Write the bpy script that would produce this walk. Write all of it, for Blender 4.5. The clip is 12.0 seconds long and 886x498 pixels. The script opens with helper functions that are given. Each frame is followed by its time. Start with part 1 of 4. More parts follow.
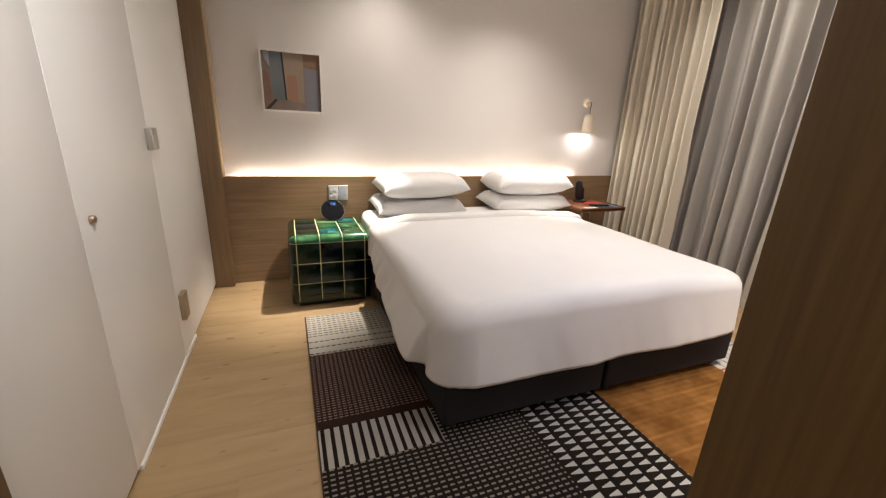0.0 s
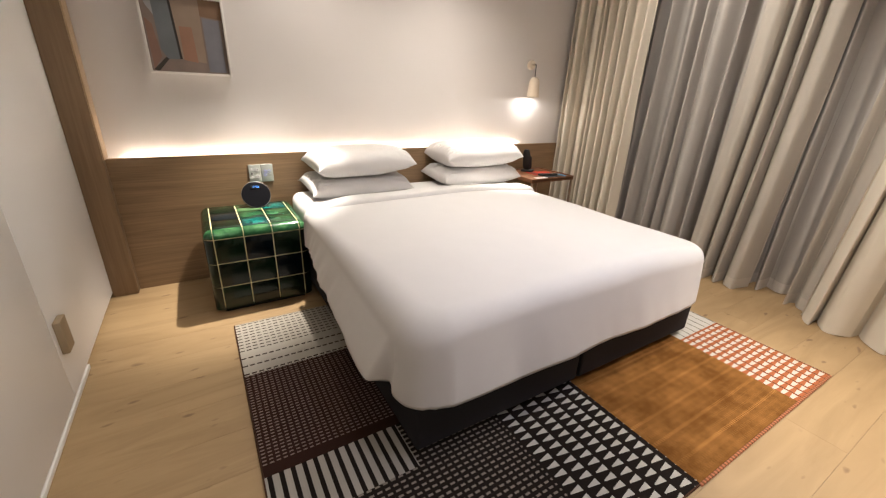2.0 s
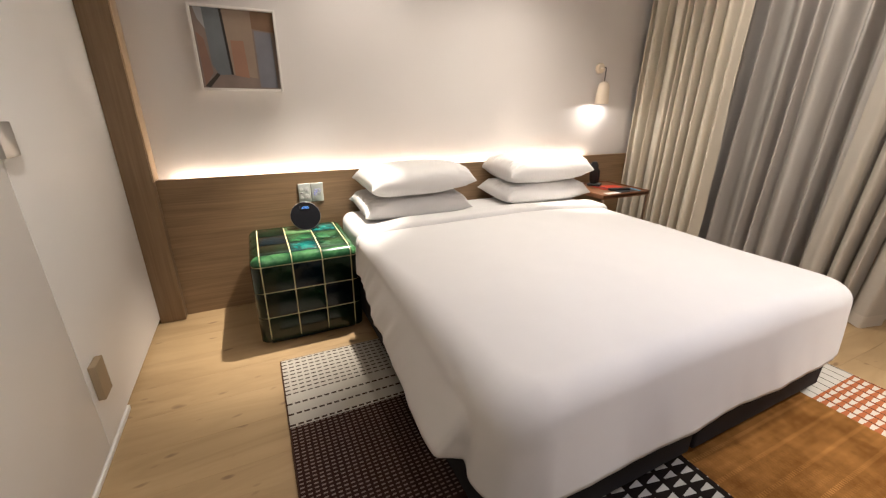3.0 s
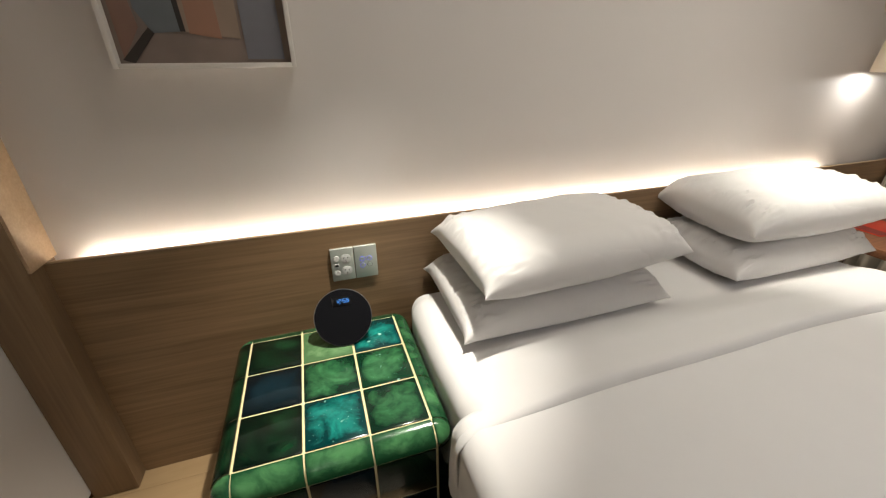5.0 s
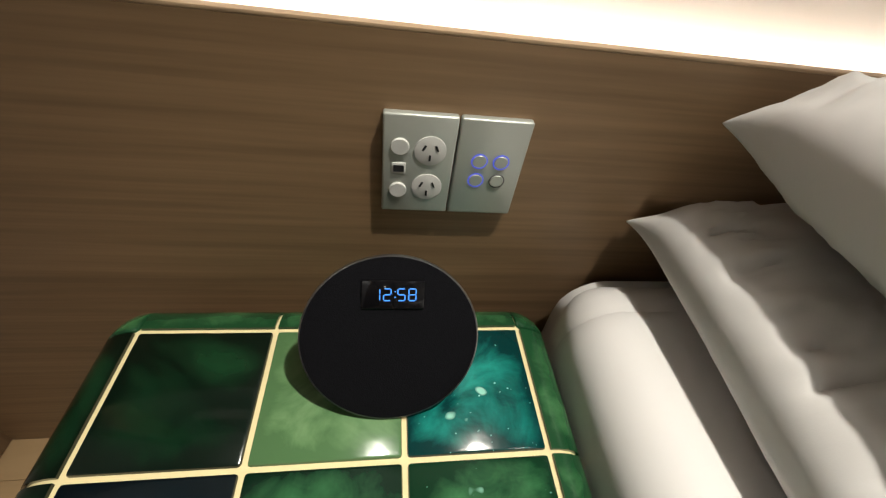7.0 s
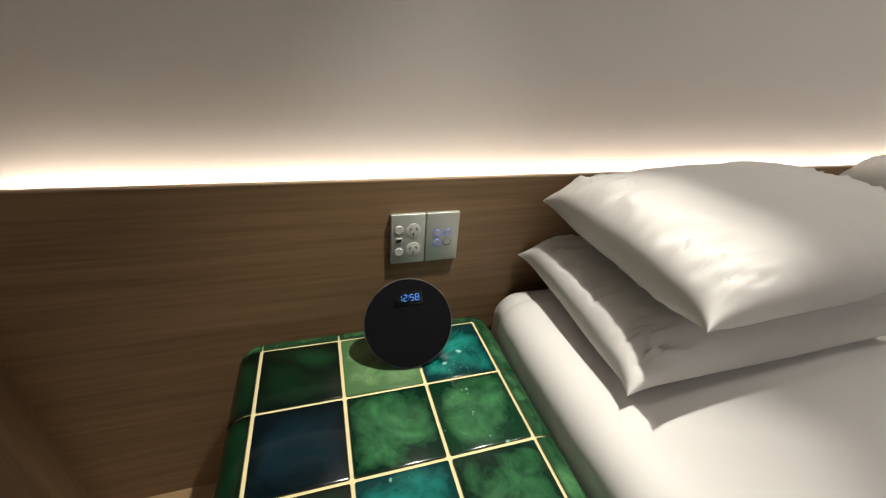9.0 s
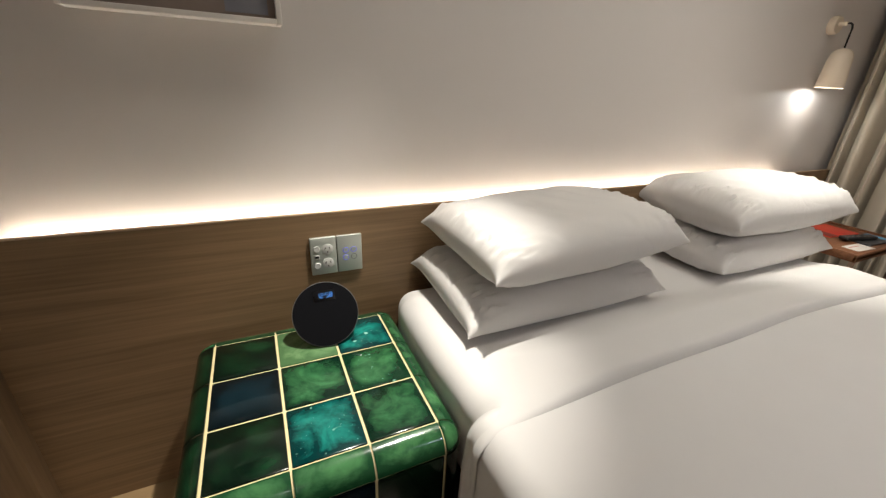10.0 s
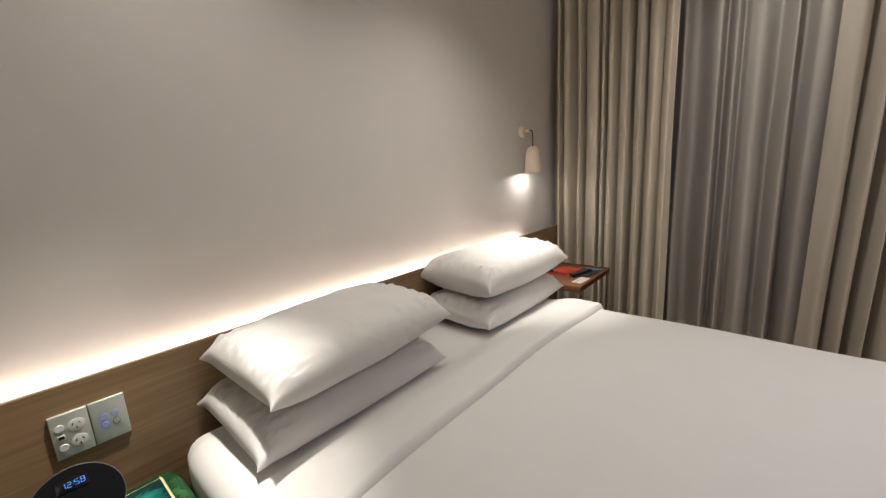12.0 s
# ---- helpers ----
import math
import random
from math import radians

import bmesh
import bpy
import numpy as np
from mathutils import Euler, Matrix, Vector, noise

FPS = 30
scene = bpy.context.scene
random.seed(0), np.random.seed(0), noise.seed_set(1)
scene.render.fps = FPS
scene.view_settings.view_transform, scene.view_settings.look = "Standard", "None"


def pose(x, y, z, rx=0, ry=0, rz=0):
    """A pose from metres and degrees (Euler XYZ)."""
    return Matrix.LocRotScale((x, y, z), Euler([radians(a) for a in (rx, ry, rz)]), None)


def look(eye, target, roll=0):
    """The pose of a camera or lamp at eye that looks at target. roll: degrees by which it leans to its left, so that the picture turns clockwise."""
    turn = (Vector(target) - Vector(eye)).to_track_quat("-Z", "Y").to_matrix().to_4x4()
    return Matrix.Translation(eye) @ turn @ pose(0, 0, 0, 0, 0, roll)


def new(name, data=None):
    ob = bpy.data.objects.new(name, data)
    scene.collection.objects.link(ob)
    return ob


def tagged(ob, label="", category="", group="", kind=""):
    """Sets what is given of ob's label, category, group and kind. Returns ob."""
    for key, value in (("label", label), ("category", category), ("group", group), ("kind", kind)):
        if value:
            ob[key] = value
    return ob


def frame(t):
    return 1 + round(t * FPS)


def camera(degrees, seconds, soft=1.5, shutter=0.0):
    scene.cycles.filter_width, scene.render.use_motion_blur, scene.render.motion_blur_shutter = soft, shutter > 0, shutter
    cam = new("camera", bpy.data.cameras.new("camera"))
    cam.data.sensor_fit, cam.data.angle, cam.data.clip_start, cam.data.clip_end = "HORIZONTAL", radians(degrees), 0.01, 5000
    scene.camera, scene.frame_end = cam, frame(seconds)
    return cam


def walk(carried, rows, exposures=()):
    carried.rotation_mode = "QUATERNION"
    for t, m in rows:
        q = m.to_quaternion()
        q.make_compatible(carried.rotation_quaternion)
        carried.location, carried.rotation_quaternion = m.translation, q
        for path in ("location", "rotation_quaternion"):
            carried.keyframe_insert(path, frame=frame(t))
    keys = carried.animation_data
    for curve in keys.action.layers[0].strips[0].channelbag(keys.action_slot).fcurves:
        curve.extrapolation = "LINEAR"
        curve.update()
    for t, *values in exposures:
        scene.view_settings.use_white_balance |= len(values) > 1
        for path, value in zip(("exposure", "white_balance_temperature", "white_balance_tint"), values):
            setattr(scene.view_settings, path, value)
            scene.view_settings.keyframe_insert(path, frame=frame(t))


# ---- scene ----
cam = camera(96.9, 12.0, soft=1.25)
PATH = [
    (0, (-1.198, 0.196, 1.322), (-0.491, 1.968, 0.721), 2.7),
    (0.5, (-1.186, 0.162, 1.336), (-0.463, 1.917, 0.705), 3.1),
    (1, (-1.163, 0.351, 1.331), (-0.319, 2.036, 0.66), 3.1),
    (1.5, (-1.169, 0.48, 1.333), (-0.226, 2.094, 0.621), 2.7),
    (2, (-1.164, 0.523, 1.329), (-0.185, 2.102, 0.587), 2.5),
    (2.5, (-1.166, 0.596, 1.322), (-0.252, 2.213, 0.579), 1.7),
    (3, (-1.136, 0.864, 1.319), (-0.328, 2.554, 0.616), 0.7),
    (3.2, (-1.105, 1.016, 1.351), (-0.335, 2.734, 0.675), 0.1),
    (4.8, (-0.918, 2.174, 1.383), (-0.287, 3.897, 0.587), -1.5),
    (5, (-0.905, 2.324, 1.376), (-0.343, 4.039, 0.515), -0.5),
    (5.5, (-0.912, 2.667, 1.284), (-0.503, 4.352, 0.287), 0.9),
    (6, (-0.926, 2.993, 1.139), (-0.562, 4.549, -0.065), 4.9),
    (6.5, (-0.898, 3.178, 1.001), (-0.583, 4.633, -0.335), 8.5),
    (6.7, (-0.897, 3.216, 0.982), (-0.59, 4.616, -0.413), 10.0),
    (8.3, (-0.878, 3.149, 0.997), (-0.59, 4.725, -0.201), 4.3),
    (8.5, (-0.905, 3.063, 1.028), (-0.555, 4.684, -0.09), 4.0),
    (9, (-1.033, 2.822, 1.157), (-0.474, 4.477, 0.184), 4.6),
    (9.5, (-1.057, 2.702, 1.216), (-0.368, 4.367, 0.348), 4.1),
    (10, (-1.009, 2.426, 1.253), (-0.209, 4.085, 0.474), 2.8),
    (10.5, (-0.998, 2.108, 1.291), (-0.113, 3.761, 0.595), 0.7),
    (11, (-0.989, 2.011, 1.284), (0.018, 3.632, 0.685), -1.0),
    (11.5, (-0.941, 2.066, 1.312), (0.268, 3.574, 0.796), -1.8),
    (12, (-0.89, 2.197, 1.377), (0.578, 3.495, 0.978), -3.3),
]
walk(cam, [(t, look(eye, target, roll)) for t, eye, target, roll in PATH], [(0, 0.05, 6250, 10), (0.5, 0.15, 6250, 10), (1.2, 0.1, 6250, 10), (3.2, 0.05, 6300, 10), (4.8, -0.55, 6150, 6), (5.5, -1.0, 6150, 6), (6.7, -1.08, 6150, 6), (8.3, -1.0, 6150, 7), (9.1, -1.15, 6150, 6), (10.2, -0.78, 6150, 7), (11.4, -0.65, 6150, 8), (12, -0.85, 6150, 8)])

# ---- world and light ----
world = bpy.data.worlds.new("night")
scene.world = world
world.use_nodes = True
world.node_tree.nodes["Background"].inputs[0].default_value = (0.02, 0.03, 0.06, 1)
world.node_tree.nodes["Background"].inputs[1].default_value = 0.15

WARM = (1.0, 0.90, 0.77)


def spot(name, eye, target, watts, angle, blend=0.6, size=0.04, colour=WARM):
    d = bpy.data.lights.new(name, "SPOT")
    d.energy, d.spot_size, d.spot_blend, d.shadow_soft_size, d.color = watts, radians(angle), blend, size, colour
    ob = new(name, d)
    ob.matrix_world = look(eye, target)
    return ob


CEIL = 2.62
spot("downlight_lamp", (-0.34, 3.19, CEIL - 0.02), (-1.08, 3.22, 0.0), 580, 38, 1.0, 0.022)
spot("downlight_lamp", (-0.45, 3.20, CEIL - 0.03), (-0.45, 3.20, 0), 39, 130, 1.0, 0.06)
spot("downlight_lamp", (0.64, 2.88, CEIL - 0.03), (0.64, 2.95, 0), 90, 130, 1.0, 0.06)
spot("downlight_lamp", (0.66, 3.17, CEIL - 0.02), (1.04, 3.22, 0.6), 330, 33, 1.0, 0.025)
# unseen cool fill lamp, added to light the foot of the bed lilac
spot("downlight_lamp", (0.25, 0.55, CEIL - 0.02), (0.35, 1.55, 0.45), 84, 84, 1.0, 0.05, (0.83, 0.83, 1.0))
# unseen wide fill lamp, added to brighten floor, bed and curtain end
spot("downlight_lamp", (1.2, 1.15, CEIL - 0.02), (1.2, 1.25, 0), 115, 140, 1.0, 0.05)
spot("downlight_lamp", (1.05, 0.66, CEIL - 0.02), (1.1, 0.66, 0), 300, 52, 1.0, 0.04)
# unseen fill lamp, added and tilted to brighten the sheers
spot("downlight_lamp", (1.4, 2.4, CEIL - 0.02), (2.4, 2.0, 1.75), 72, 124, 1.0, 0.05)
# two unseen fill lamps by the entrance, added to brighten wardrobe and passage
spot("downlight_lamp", (-1.15, 0.85, CEIL - 0.02), (-1.8, 1.35, 1.85), 135, 88, 1.0, 0.05, (0.98, 0.93, 0.85))
spot("downlight_lamp", (-1.3, -0.6, CEIL - 0.02), (-1.3, -0.6, 0), 80, 150, 1.0, 0.05)
# the bulb of the wall lamp shines down out of its shade
spot("wall_lamp_glow", (1.664, 3.566, 1.3215), (1.664, 3.566, 0), 4.4, 177, 0.15, 0.03, (1.0, 0.94, 0.86))

# ---- materials ----


class Nodes:
    """A small builder of node trees: every method returns an output socket."""

    def __init__(self, name, rough=0.6, metal=0.0, colour=(0.8, 0.8, 0.8), spec=0.5):
        self.m = bpy.data.materials.new(name)
        self.m.use_nodes = True
        self.t = self.m.node_tree
        self.b = self.t.nodes["Principled BSDF"]
        self.b.inputs["Roughness"].default_value = rough
        self.b.inputs["Metallic"].default_value = metal
        self.b.inputs["Base Color"].default_value = (*colour, 1)
        self.b.inputs["Specular IOR Level"].default_value = spec
        self.co = self.t.nodes.new("ShaderNodeTexCoord").outputs["Object"]

    def put(self, socket, v):
        if isinstance(v, (int, float)):
            socket.default_value = v
        elif isinstance(v, tuple):
            socket.default_value = v if len(v) == len(socket.default_value) else (*v, 1)
        else:
            self.t.links.new(v, socket)

    def math(self, op, a, b=0.0, c=0.0):
        n = self.t.nodes.new("ShaderNodeMath")
        n.operation = op
        for k, v in enumerate((a, b, c)):
            self.put(n.inputs[k], v)
        return n.outputs[0]

    def xyz(self, co=None):
        n = self.t.nodes.new("ShaderNodeSeparateXYZ")
        self.put(n.inputs[0], co or self.co)
        return n.outputs

    def mapped(self, scale=(1, 1, 1), offset=None):
        n = self.t.nodes.new("ShaderNodeMapping")
        self.put(n.inputs[0], self.co)
        n.inputs["Scale"].default_value = scale
        if offset is not None:
            self.put(n.inputs["Location"], offset)
        return n.outputs[0]

    def noise(self, scale, detail=3.0, rough=0.55, co=None, distortion=0.0):
        n = self.t.nodes.new("ShaderNodeTexNoise")
        self.put(n.inputs["Vector"], co or self.co)
        n.inputs["Scale"].default_value, n.inputs["Detail"].default_value = scale, detail
        n.inputs["Roughness"].default_value, n.inputs["Distortion"].default_value = rough, distortion
        return n.outputs["Fac"]

    def mix(self, f, a, b):
        n = self.t.nodes.new("ShaderNodeMix")
        n.data_type = "RGBA"
        self.put(n.inputs["Factor"], f)
        self.put(n.inputs["A"], a)
        self.put(n.inputs["B"], b)
        return n.outputs["Result"]

    def ramp(self, f, *stops):
        n = self.t.nodes.new("ShaderNodeValToRGB")
        e = n.color_ramp.elements
        while len(e) < len(stops):
            e.new(0.5)
        for k, (p, c) in zip(e, stops):
            k.position, k.color = p, (*c, 1) if isinstance(c, tuple) else (c, c, c, 1)
        self.put(n.inputs[0], f)
        return n.outputs[0]

    def random(self):
        return self.t.nodes.new("ShaderNodeObjectInfo").outputs["Random"]

    def colour(self, v):
        self.put(self.b.inputs["Base Color"], v)
        return self

    def rough(self, v):
        self.put(self.b.inputs["Roughness"], v)
        return self

    def bump(self, h, strength=0.2, distance=0.002):
        n = self.t.nodes.new("ShaderNodeBump")
        n.inputs["Strength"].default_value, n.inputs["Distance"].default_value = strength, distance
        self.put(n.inputs["Height"], h)
        self.put(self.b.inputs["Normal"], n.outputs[0])
        return self


def paint(name, colour, rough=0.55, speck=0.03):
    n = Nodes(name, rough)
    dark = tuple(c * (1 - speck) for c in colour)
    n.colour(n.mix(n.noise(2.5, 4), colour, dark))
    n.bump(n.noise(220, 2), 0.06, 0.001)
    return n.m


def wood(name, light, dark, axis=0, rough=0.45, scale=1.0):
    n = Nodes(name, rough)
    sc = [18.0 * scale] * 3
    sc[axis] = 0.9 * scale
    co = n.mapped(tuple(sc))
    g = n.noise(1.6, 6, 0.6, co, 0.8)
    sc2 = [120.0 * scale] * 3
    sc2[axis] = 3.0 * scale
    f = n.noise(1.0, 3, 0.5, n.mapped(tuple(sc2)))
    n.colour(n.mix(n.ramp(n.math("ADD", n.math("MULTIPLY", g, 0.5), n.math("MULTIPLY", f, 0.5)), (0.36, 0.0), (0.64, 1.0)), light, dark))
    n.bump(f, 0.12, 0.0008)
    return n.m


M_WALL = paint("painted_plaster", (0.655, 0.62, 0.603), 0.6)
M_DOOR = paint("white_lacquer", (0.81, 0.79, 0.775), 0.42, 0.02)
M_CEIL = paint("ceiling_paint", (0.78, 0.76, 0.73), 0.7)
M_OAK = wood("oak_veneer", (0.262, 0.166, 0.088), (0.172, 0.106, 0.053), 0, 0.5)
M_OAKV = wood("oak_veneer_upright", (0.222, 0.143, 0.078), (0.168, 0.104, 0.054), 2, 0.5)
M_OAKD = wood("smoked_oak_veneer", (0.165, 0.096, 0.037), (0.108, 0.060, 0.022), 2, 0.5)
M_LIP = wood("oak_lipping", (0.45, 0.32, 0.2), (0.36, 0.25, 0.15), 0, 0.5)
M_WALNUT = wood("red_walnut", (0.23, 0.10, 0.045), (0.13, 0.05, 0.022), 0, 0.4, 1.4)
M_BLACK = Nodes("black_plastic", 0.45, 0, (0.012, 0.012, 0.013)).m
M_STEEL = Nodes("brushed_steel", 0.35, 1.0, (0.55, 0.55, 0.53)).m
M_BRONZE = Nodes("bronze_metal", 0.4, 1.0, (0.45, 0.33, 0.25)).m


def plank_material():
    n = Nodes("oak_plank", 0.5)
    shift = n.t.nodes.new("ShaderNodeCombineXYZ")
    r = n.random()
    n.put(shift.inputs[0], n.math("MULTIPLY", r, 37.0))
    n.put(shift.inputs[1], n.math("MULTIPLY", r, 91.0))
    co = n.mapped((0.8, 5.5, 5.5), shift.outputs[0])
    g = n.noise(1.5, 5, 0.6, co, 1.2)
    fine = n.noise(1.0, 3, 0.5, n.mapped((4, 150, 150), shift.outputs[0]))
    base = n.mix(n.ramp(g, (0.35, 0.0), (0.75, 1.0)), (0.345, 0.232, 0.118), (0.235, 0.150, 0.070))
    base = n.mix(n.math("MULTIPLY", r, 0.35), base, (0.40, 0.275, 0.14))
    kn = n.ramp(n.noise(1.0, 1, 0.4, n.mapped((7, 17, 17), shift.outputs[0])), (0.69, 0.0), (0.755, 1.0))
    base = n.mix(n.math("MULTIPLY", kn, 0.75), base, (0.13, 0.07, 0.035))
    n.colour(base).bump(fine, 0.1, 0.0008)
    n.rough(n.math("ADD", 0.42, n.math("MULTIPLY", g, 0.2)))
    return n.m


M_PLANK = plank_material()


def linen(name, colour, rough=0.85, weave=900, fold=0.10, fold_scale=5.0):
    n = Nodes(name, rough, spec=0.2)
    n.b.inputs["Sheen Weight"].default_value = 0.15
    f = n.noise(fold_scale, 4, 0.5)
    w = n.noise(weave, 1)
    n.colour(n.mix(n.noise(9, 3), colour, tuple(c * 0.95 for c in colour)))
    n.bump(n.math("ADD", f, n.math("MULTIPLY", w, 0.04)), fold, 0.012)
    return n.m


M_SHEET = linen("white_cotton", (0.66, 0.642, 0.63))


def pillow_cotton():
    n = Nodes("pillow_cotton", 0.85, spec=0.2)
    n.b.inputs["Sheen Weight"].default_value = 0.15
    n.colour(n.mix(n.noise(9, 3), (0.68, 0.66, 0.647), (0.64, 0.622, 0.61)))
    soft = n.noise(6.5, 2, 0.45, n.mapped((1, 1, 1)), 0.6)
    crease = n.math("ABSOLUTE", n.math("SUBTRACT", soft, 0.5))
    crease = n.math("MINIMUM", n.math("MULTIPLY", crease, 7.0), 1.0)
    n.bump(n.math("ADD", n.math("MULTIPLY", crease, 0.3), n.math("MULTIPLY", n.noise(900, 1), 0.03)), 0.22, 0.012)
    return n.m


M_PILLOW = pillow_cotton()
M_BASE = linen("charcoal_upholstery", (0.021, 0.019, 0.021), 0.9, 700, 0.08)
M_BASE.node_tree.nodes["Principled BSDF"].inputs["Sheen Weight"].default_value = 0.0
M_DRAPE = linen("beige_curtain_cloth", (0.66, 0.60, 0.50), 0.9, 600, 0.05)


def sheer_material(name, warp, weft, cover):
    n = Nodes(name, 0.85, spec=0.2)
    n.colour(n.mix(n.noise(500, 1), warp, weft))
    hem = n.math("LESS_THAN", n.xyz()[2], 0.085)
    n.put(n.b.inputs["Alpha"], n.math("ADD", cover, n.math("MULTIPLY", hem, 0.97 - cover)))
    return n.m


M_SHEER = sheer_material("grey_sheer_cloth", (0.62, 0.58, 0.54), (0.52, 0.485, 0.45), 0.74)
M_SHEER_THICK = sheer_material("beige_sheer_cloth", (0.52, 0.475, 0.41), (0.44, 0.40, 0.35), 0.86)


def emitter(name, colour, strength):
    m = bpy.data.materials.new(name)
    m.use_nodes = True
    b = m.node_tree.nodes["Principled BSDF"]
    b.inputs["Base Color"].default_value = (0, 0, 0, 1)
    b.inputs["Emission Color"].default_value = (*colour, 1)
    b.inputs["Emission Strength"].default_value = strength
    return m


M_LED = emitter("led_strip", (1.0, 0.88, 0.72), 64)
M_BULB = emitter("lamp_bulb", (1.0, 0.85, 0.66), 40)
M_DIGIT = emitter("blue_digits", (0.10, 0.36, 1.0), 2.6)
M_RING = emitter("blue_ring", (0.14, 0.18, 1.0), 1.3)
M_GREYRING = Nodes("grey_ring", 0.5, 0, (0.12, 0.12, 0.12)).m


def glaze(name, deep, light, scale=9.0, dots=0.0):
    n = Nodes(name, 0.16, spec=0.32)
    n.b.inputs["Coat Weight"].default_value = 0.2
    n.b.inputs["Coat Roughness"].default_value = 0.05
    r = n.random()
    shift = n.t.nodes.new("ShaderNodeCombineXYZ")
    for k in range(3):
        n.put(shift.inputs[k], n.math("MULTIPLY", r, 31.0 + 17 * k))
    co = n.mapped((1, 1, 1), shift.outputs[0])
    f = n.noise(scale, 5, 0.55, co, 1.3)
    f = n.math("ADD", n.math("MULTIPLY", f, 0.8), n.math("MULTIPLY", n.noise(scale * 4.5, 4, 0.6, co, 0.6), 0.2))
    # glaze pools darker towards the rim of every tile
    gx, gy, gz = n.xyz(n.t.nodes[n.co.node.name].outputs["Generated"])
    ex = n.math("SUBTRACT", 1.0, n.math("POWER", n.math("ABSOLUTE", n.math("SUBTRACT", n.math("MULTIPLY", gx, 2.0), 1.0)), 5.0))
    ey = n.math("SUBTRACT", 1.0, n.math("POWER", n.math("ABSOLUTE", n.math("SUBTRACT", n.math("MULTIPLY", gy, 2.0), 1.0)), 5.0))
    f = n.math("MULTIPLY", f, n.math("ADD", 0.62, n.math("MULTIPLY", n.math("MULTIPLY", ex, ey), 0.40)))
    c = n.mix(n.ramp(f, (0.40, 0.0), (0.66, 1.0)), deep, light)
    if dots:
        big = n.noise(42, 1, 0.5, co)
        c = n.mix(n.math("MULTIPLY", n.ramp(big, (0.735, 0.0), (0.80, 1.0)), dots), c, (0.30, 0.62, 0.50))
        fine = n.noise(150, 1, 0.5, co)
        c = n.mix(n.math("MULTIPLY", n.ramp(fine, (0.74, 0.0), (0.79, 1.0)), dots), c, (0.26, 0.60, 0.55))
    n.colour(c)
    n.bump(n.noise(16, 3), 0.20, 0.004)
    return n.m


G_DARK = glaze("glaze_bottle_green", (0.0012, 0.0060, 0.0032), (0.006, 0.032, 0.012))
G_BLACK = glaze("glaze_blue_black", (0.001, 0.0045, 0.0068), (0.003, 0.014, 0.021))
G_GREEN = glaze("glaze_leaf_green", (0.0025, 0.016, 0.008), (0.038, 0.14, 0.054))
G_SPECK = glaze("glaze_speckled_green", (0.004, 0.026, 0.011), (0.042, 0.15, 0.058), dots=0.6)
G_TEAL = glaze("glaze_teal", (0.001, 0.026, 0.026), (0.016, 0.21, 0.175), dots=0.75)
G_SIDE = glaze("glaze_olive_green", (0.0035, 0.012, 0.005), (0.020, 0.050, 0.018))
G_LIME = glaze("glaze_pale_green", (0.065, 0.135, 0.055), (0.15, 0.26, 0.12))
G_TRIM = glaze("glaze_trim_green", (0.010, 0.048, 0.018), (0.06, 0.175, 0.066))
M_GROUT = paint("yellow_grout", (0.70, 0.60, 0.33), 0.8, 0.2)

# ---- mesh helpers ----


def finish(name, bm, material, parent=None, label="", smooth=True, angle=35):
    me = bpy.data.meshes.new(name)
    bm.normal_update()
    if smooth:
        for f in bm.faces:
            f.smooth = True
        for e in bm.edges:
            if len(e.link_faces) == 2 and e.calc_face_angle(0) > radians(angle):
                e.smooth = False
    bm.to_mesh(me)
    bm.free()
    if material is not None:
        me.materials.append(material)
    ob = new(name, me)
    if parent is not None:
        ob.parent = parent
    if label:
        tagged(ob, label)
    return ob


def part(name, bm, material, parent, label=""):
    return finish(name, bm, material, parent, label)


def box(x0, x1, y0, y1, z0, z1, bevel=0.0, seg=2, bm=None):
    b = bmesh.new()
    bmesh.ops.create_cube(b, size=1, matrix=Matrix.LocRotScale(((x0 + x1) / 2, (y0 + y1) / 2, (z0 + z1) / 2), None, (x1 - x0, y1 - y0, z1 - z0)))
    if bevel > 0:
        bmesh.ops.bevel(b, geom=b.edges[:], offset=bevel, segments=seg, profile=0.5, affect="EDGES")
    if bm is None:
        return b
    me = bpy.data.meshes.new("tmp")
    b.to_mesh(me)
    b.free()
    bm.from_mesh(me)
    bpy.data.meshes.remove(me)
    return bm


def lathe(profile, n=32, m=None):
    """Turns (radius, height) pairs round z."""
    bm = bmesh.new()
    rings = []
    for r, z in profile:
        if r < 1e-5:
            rings.append([bm.verts.new((0, 0, z))])
        else:
            rings.append([bm.verts.new((r * math.cos(2 * math.pi * k / n), r * math.sin(2 * math.pi * k / n), z)) for k in range(n)])
    for a, b in zip(rings, rings[1:]):
        for k in range(n):
            q = (a[k % len(a)], a[(k + 1) % len(a)], b[(k + 1) % len(b)], b[k % len(b)])
            q = list(dict.fromkeys(q))
            if len(q) > 2:
                bm.faces.new(q)
    bmesh.ops.recalc_face_normals(bm, faces=bm.faces[:])
    if m is not None:
        bm.transform(m)
    return bm


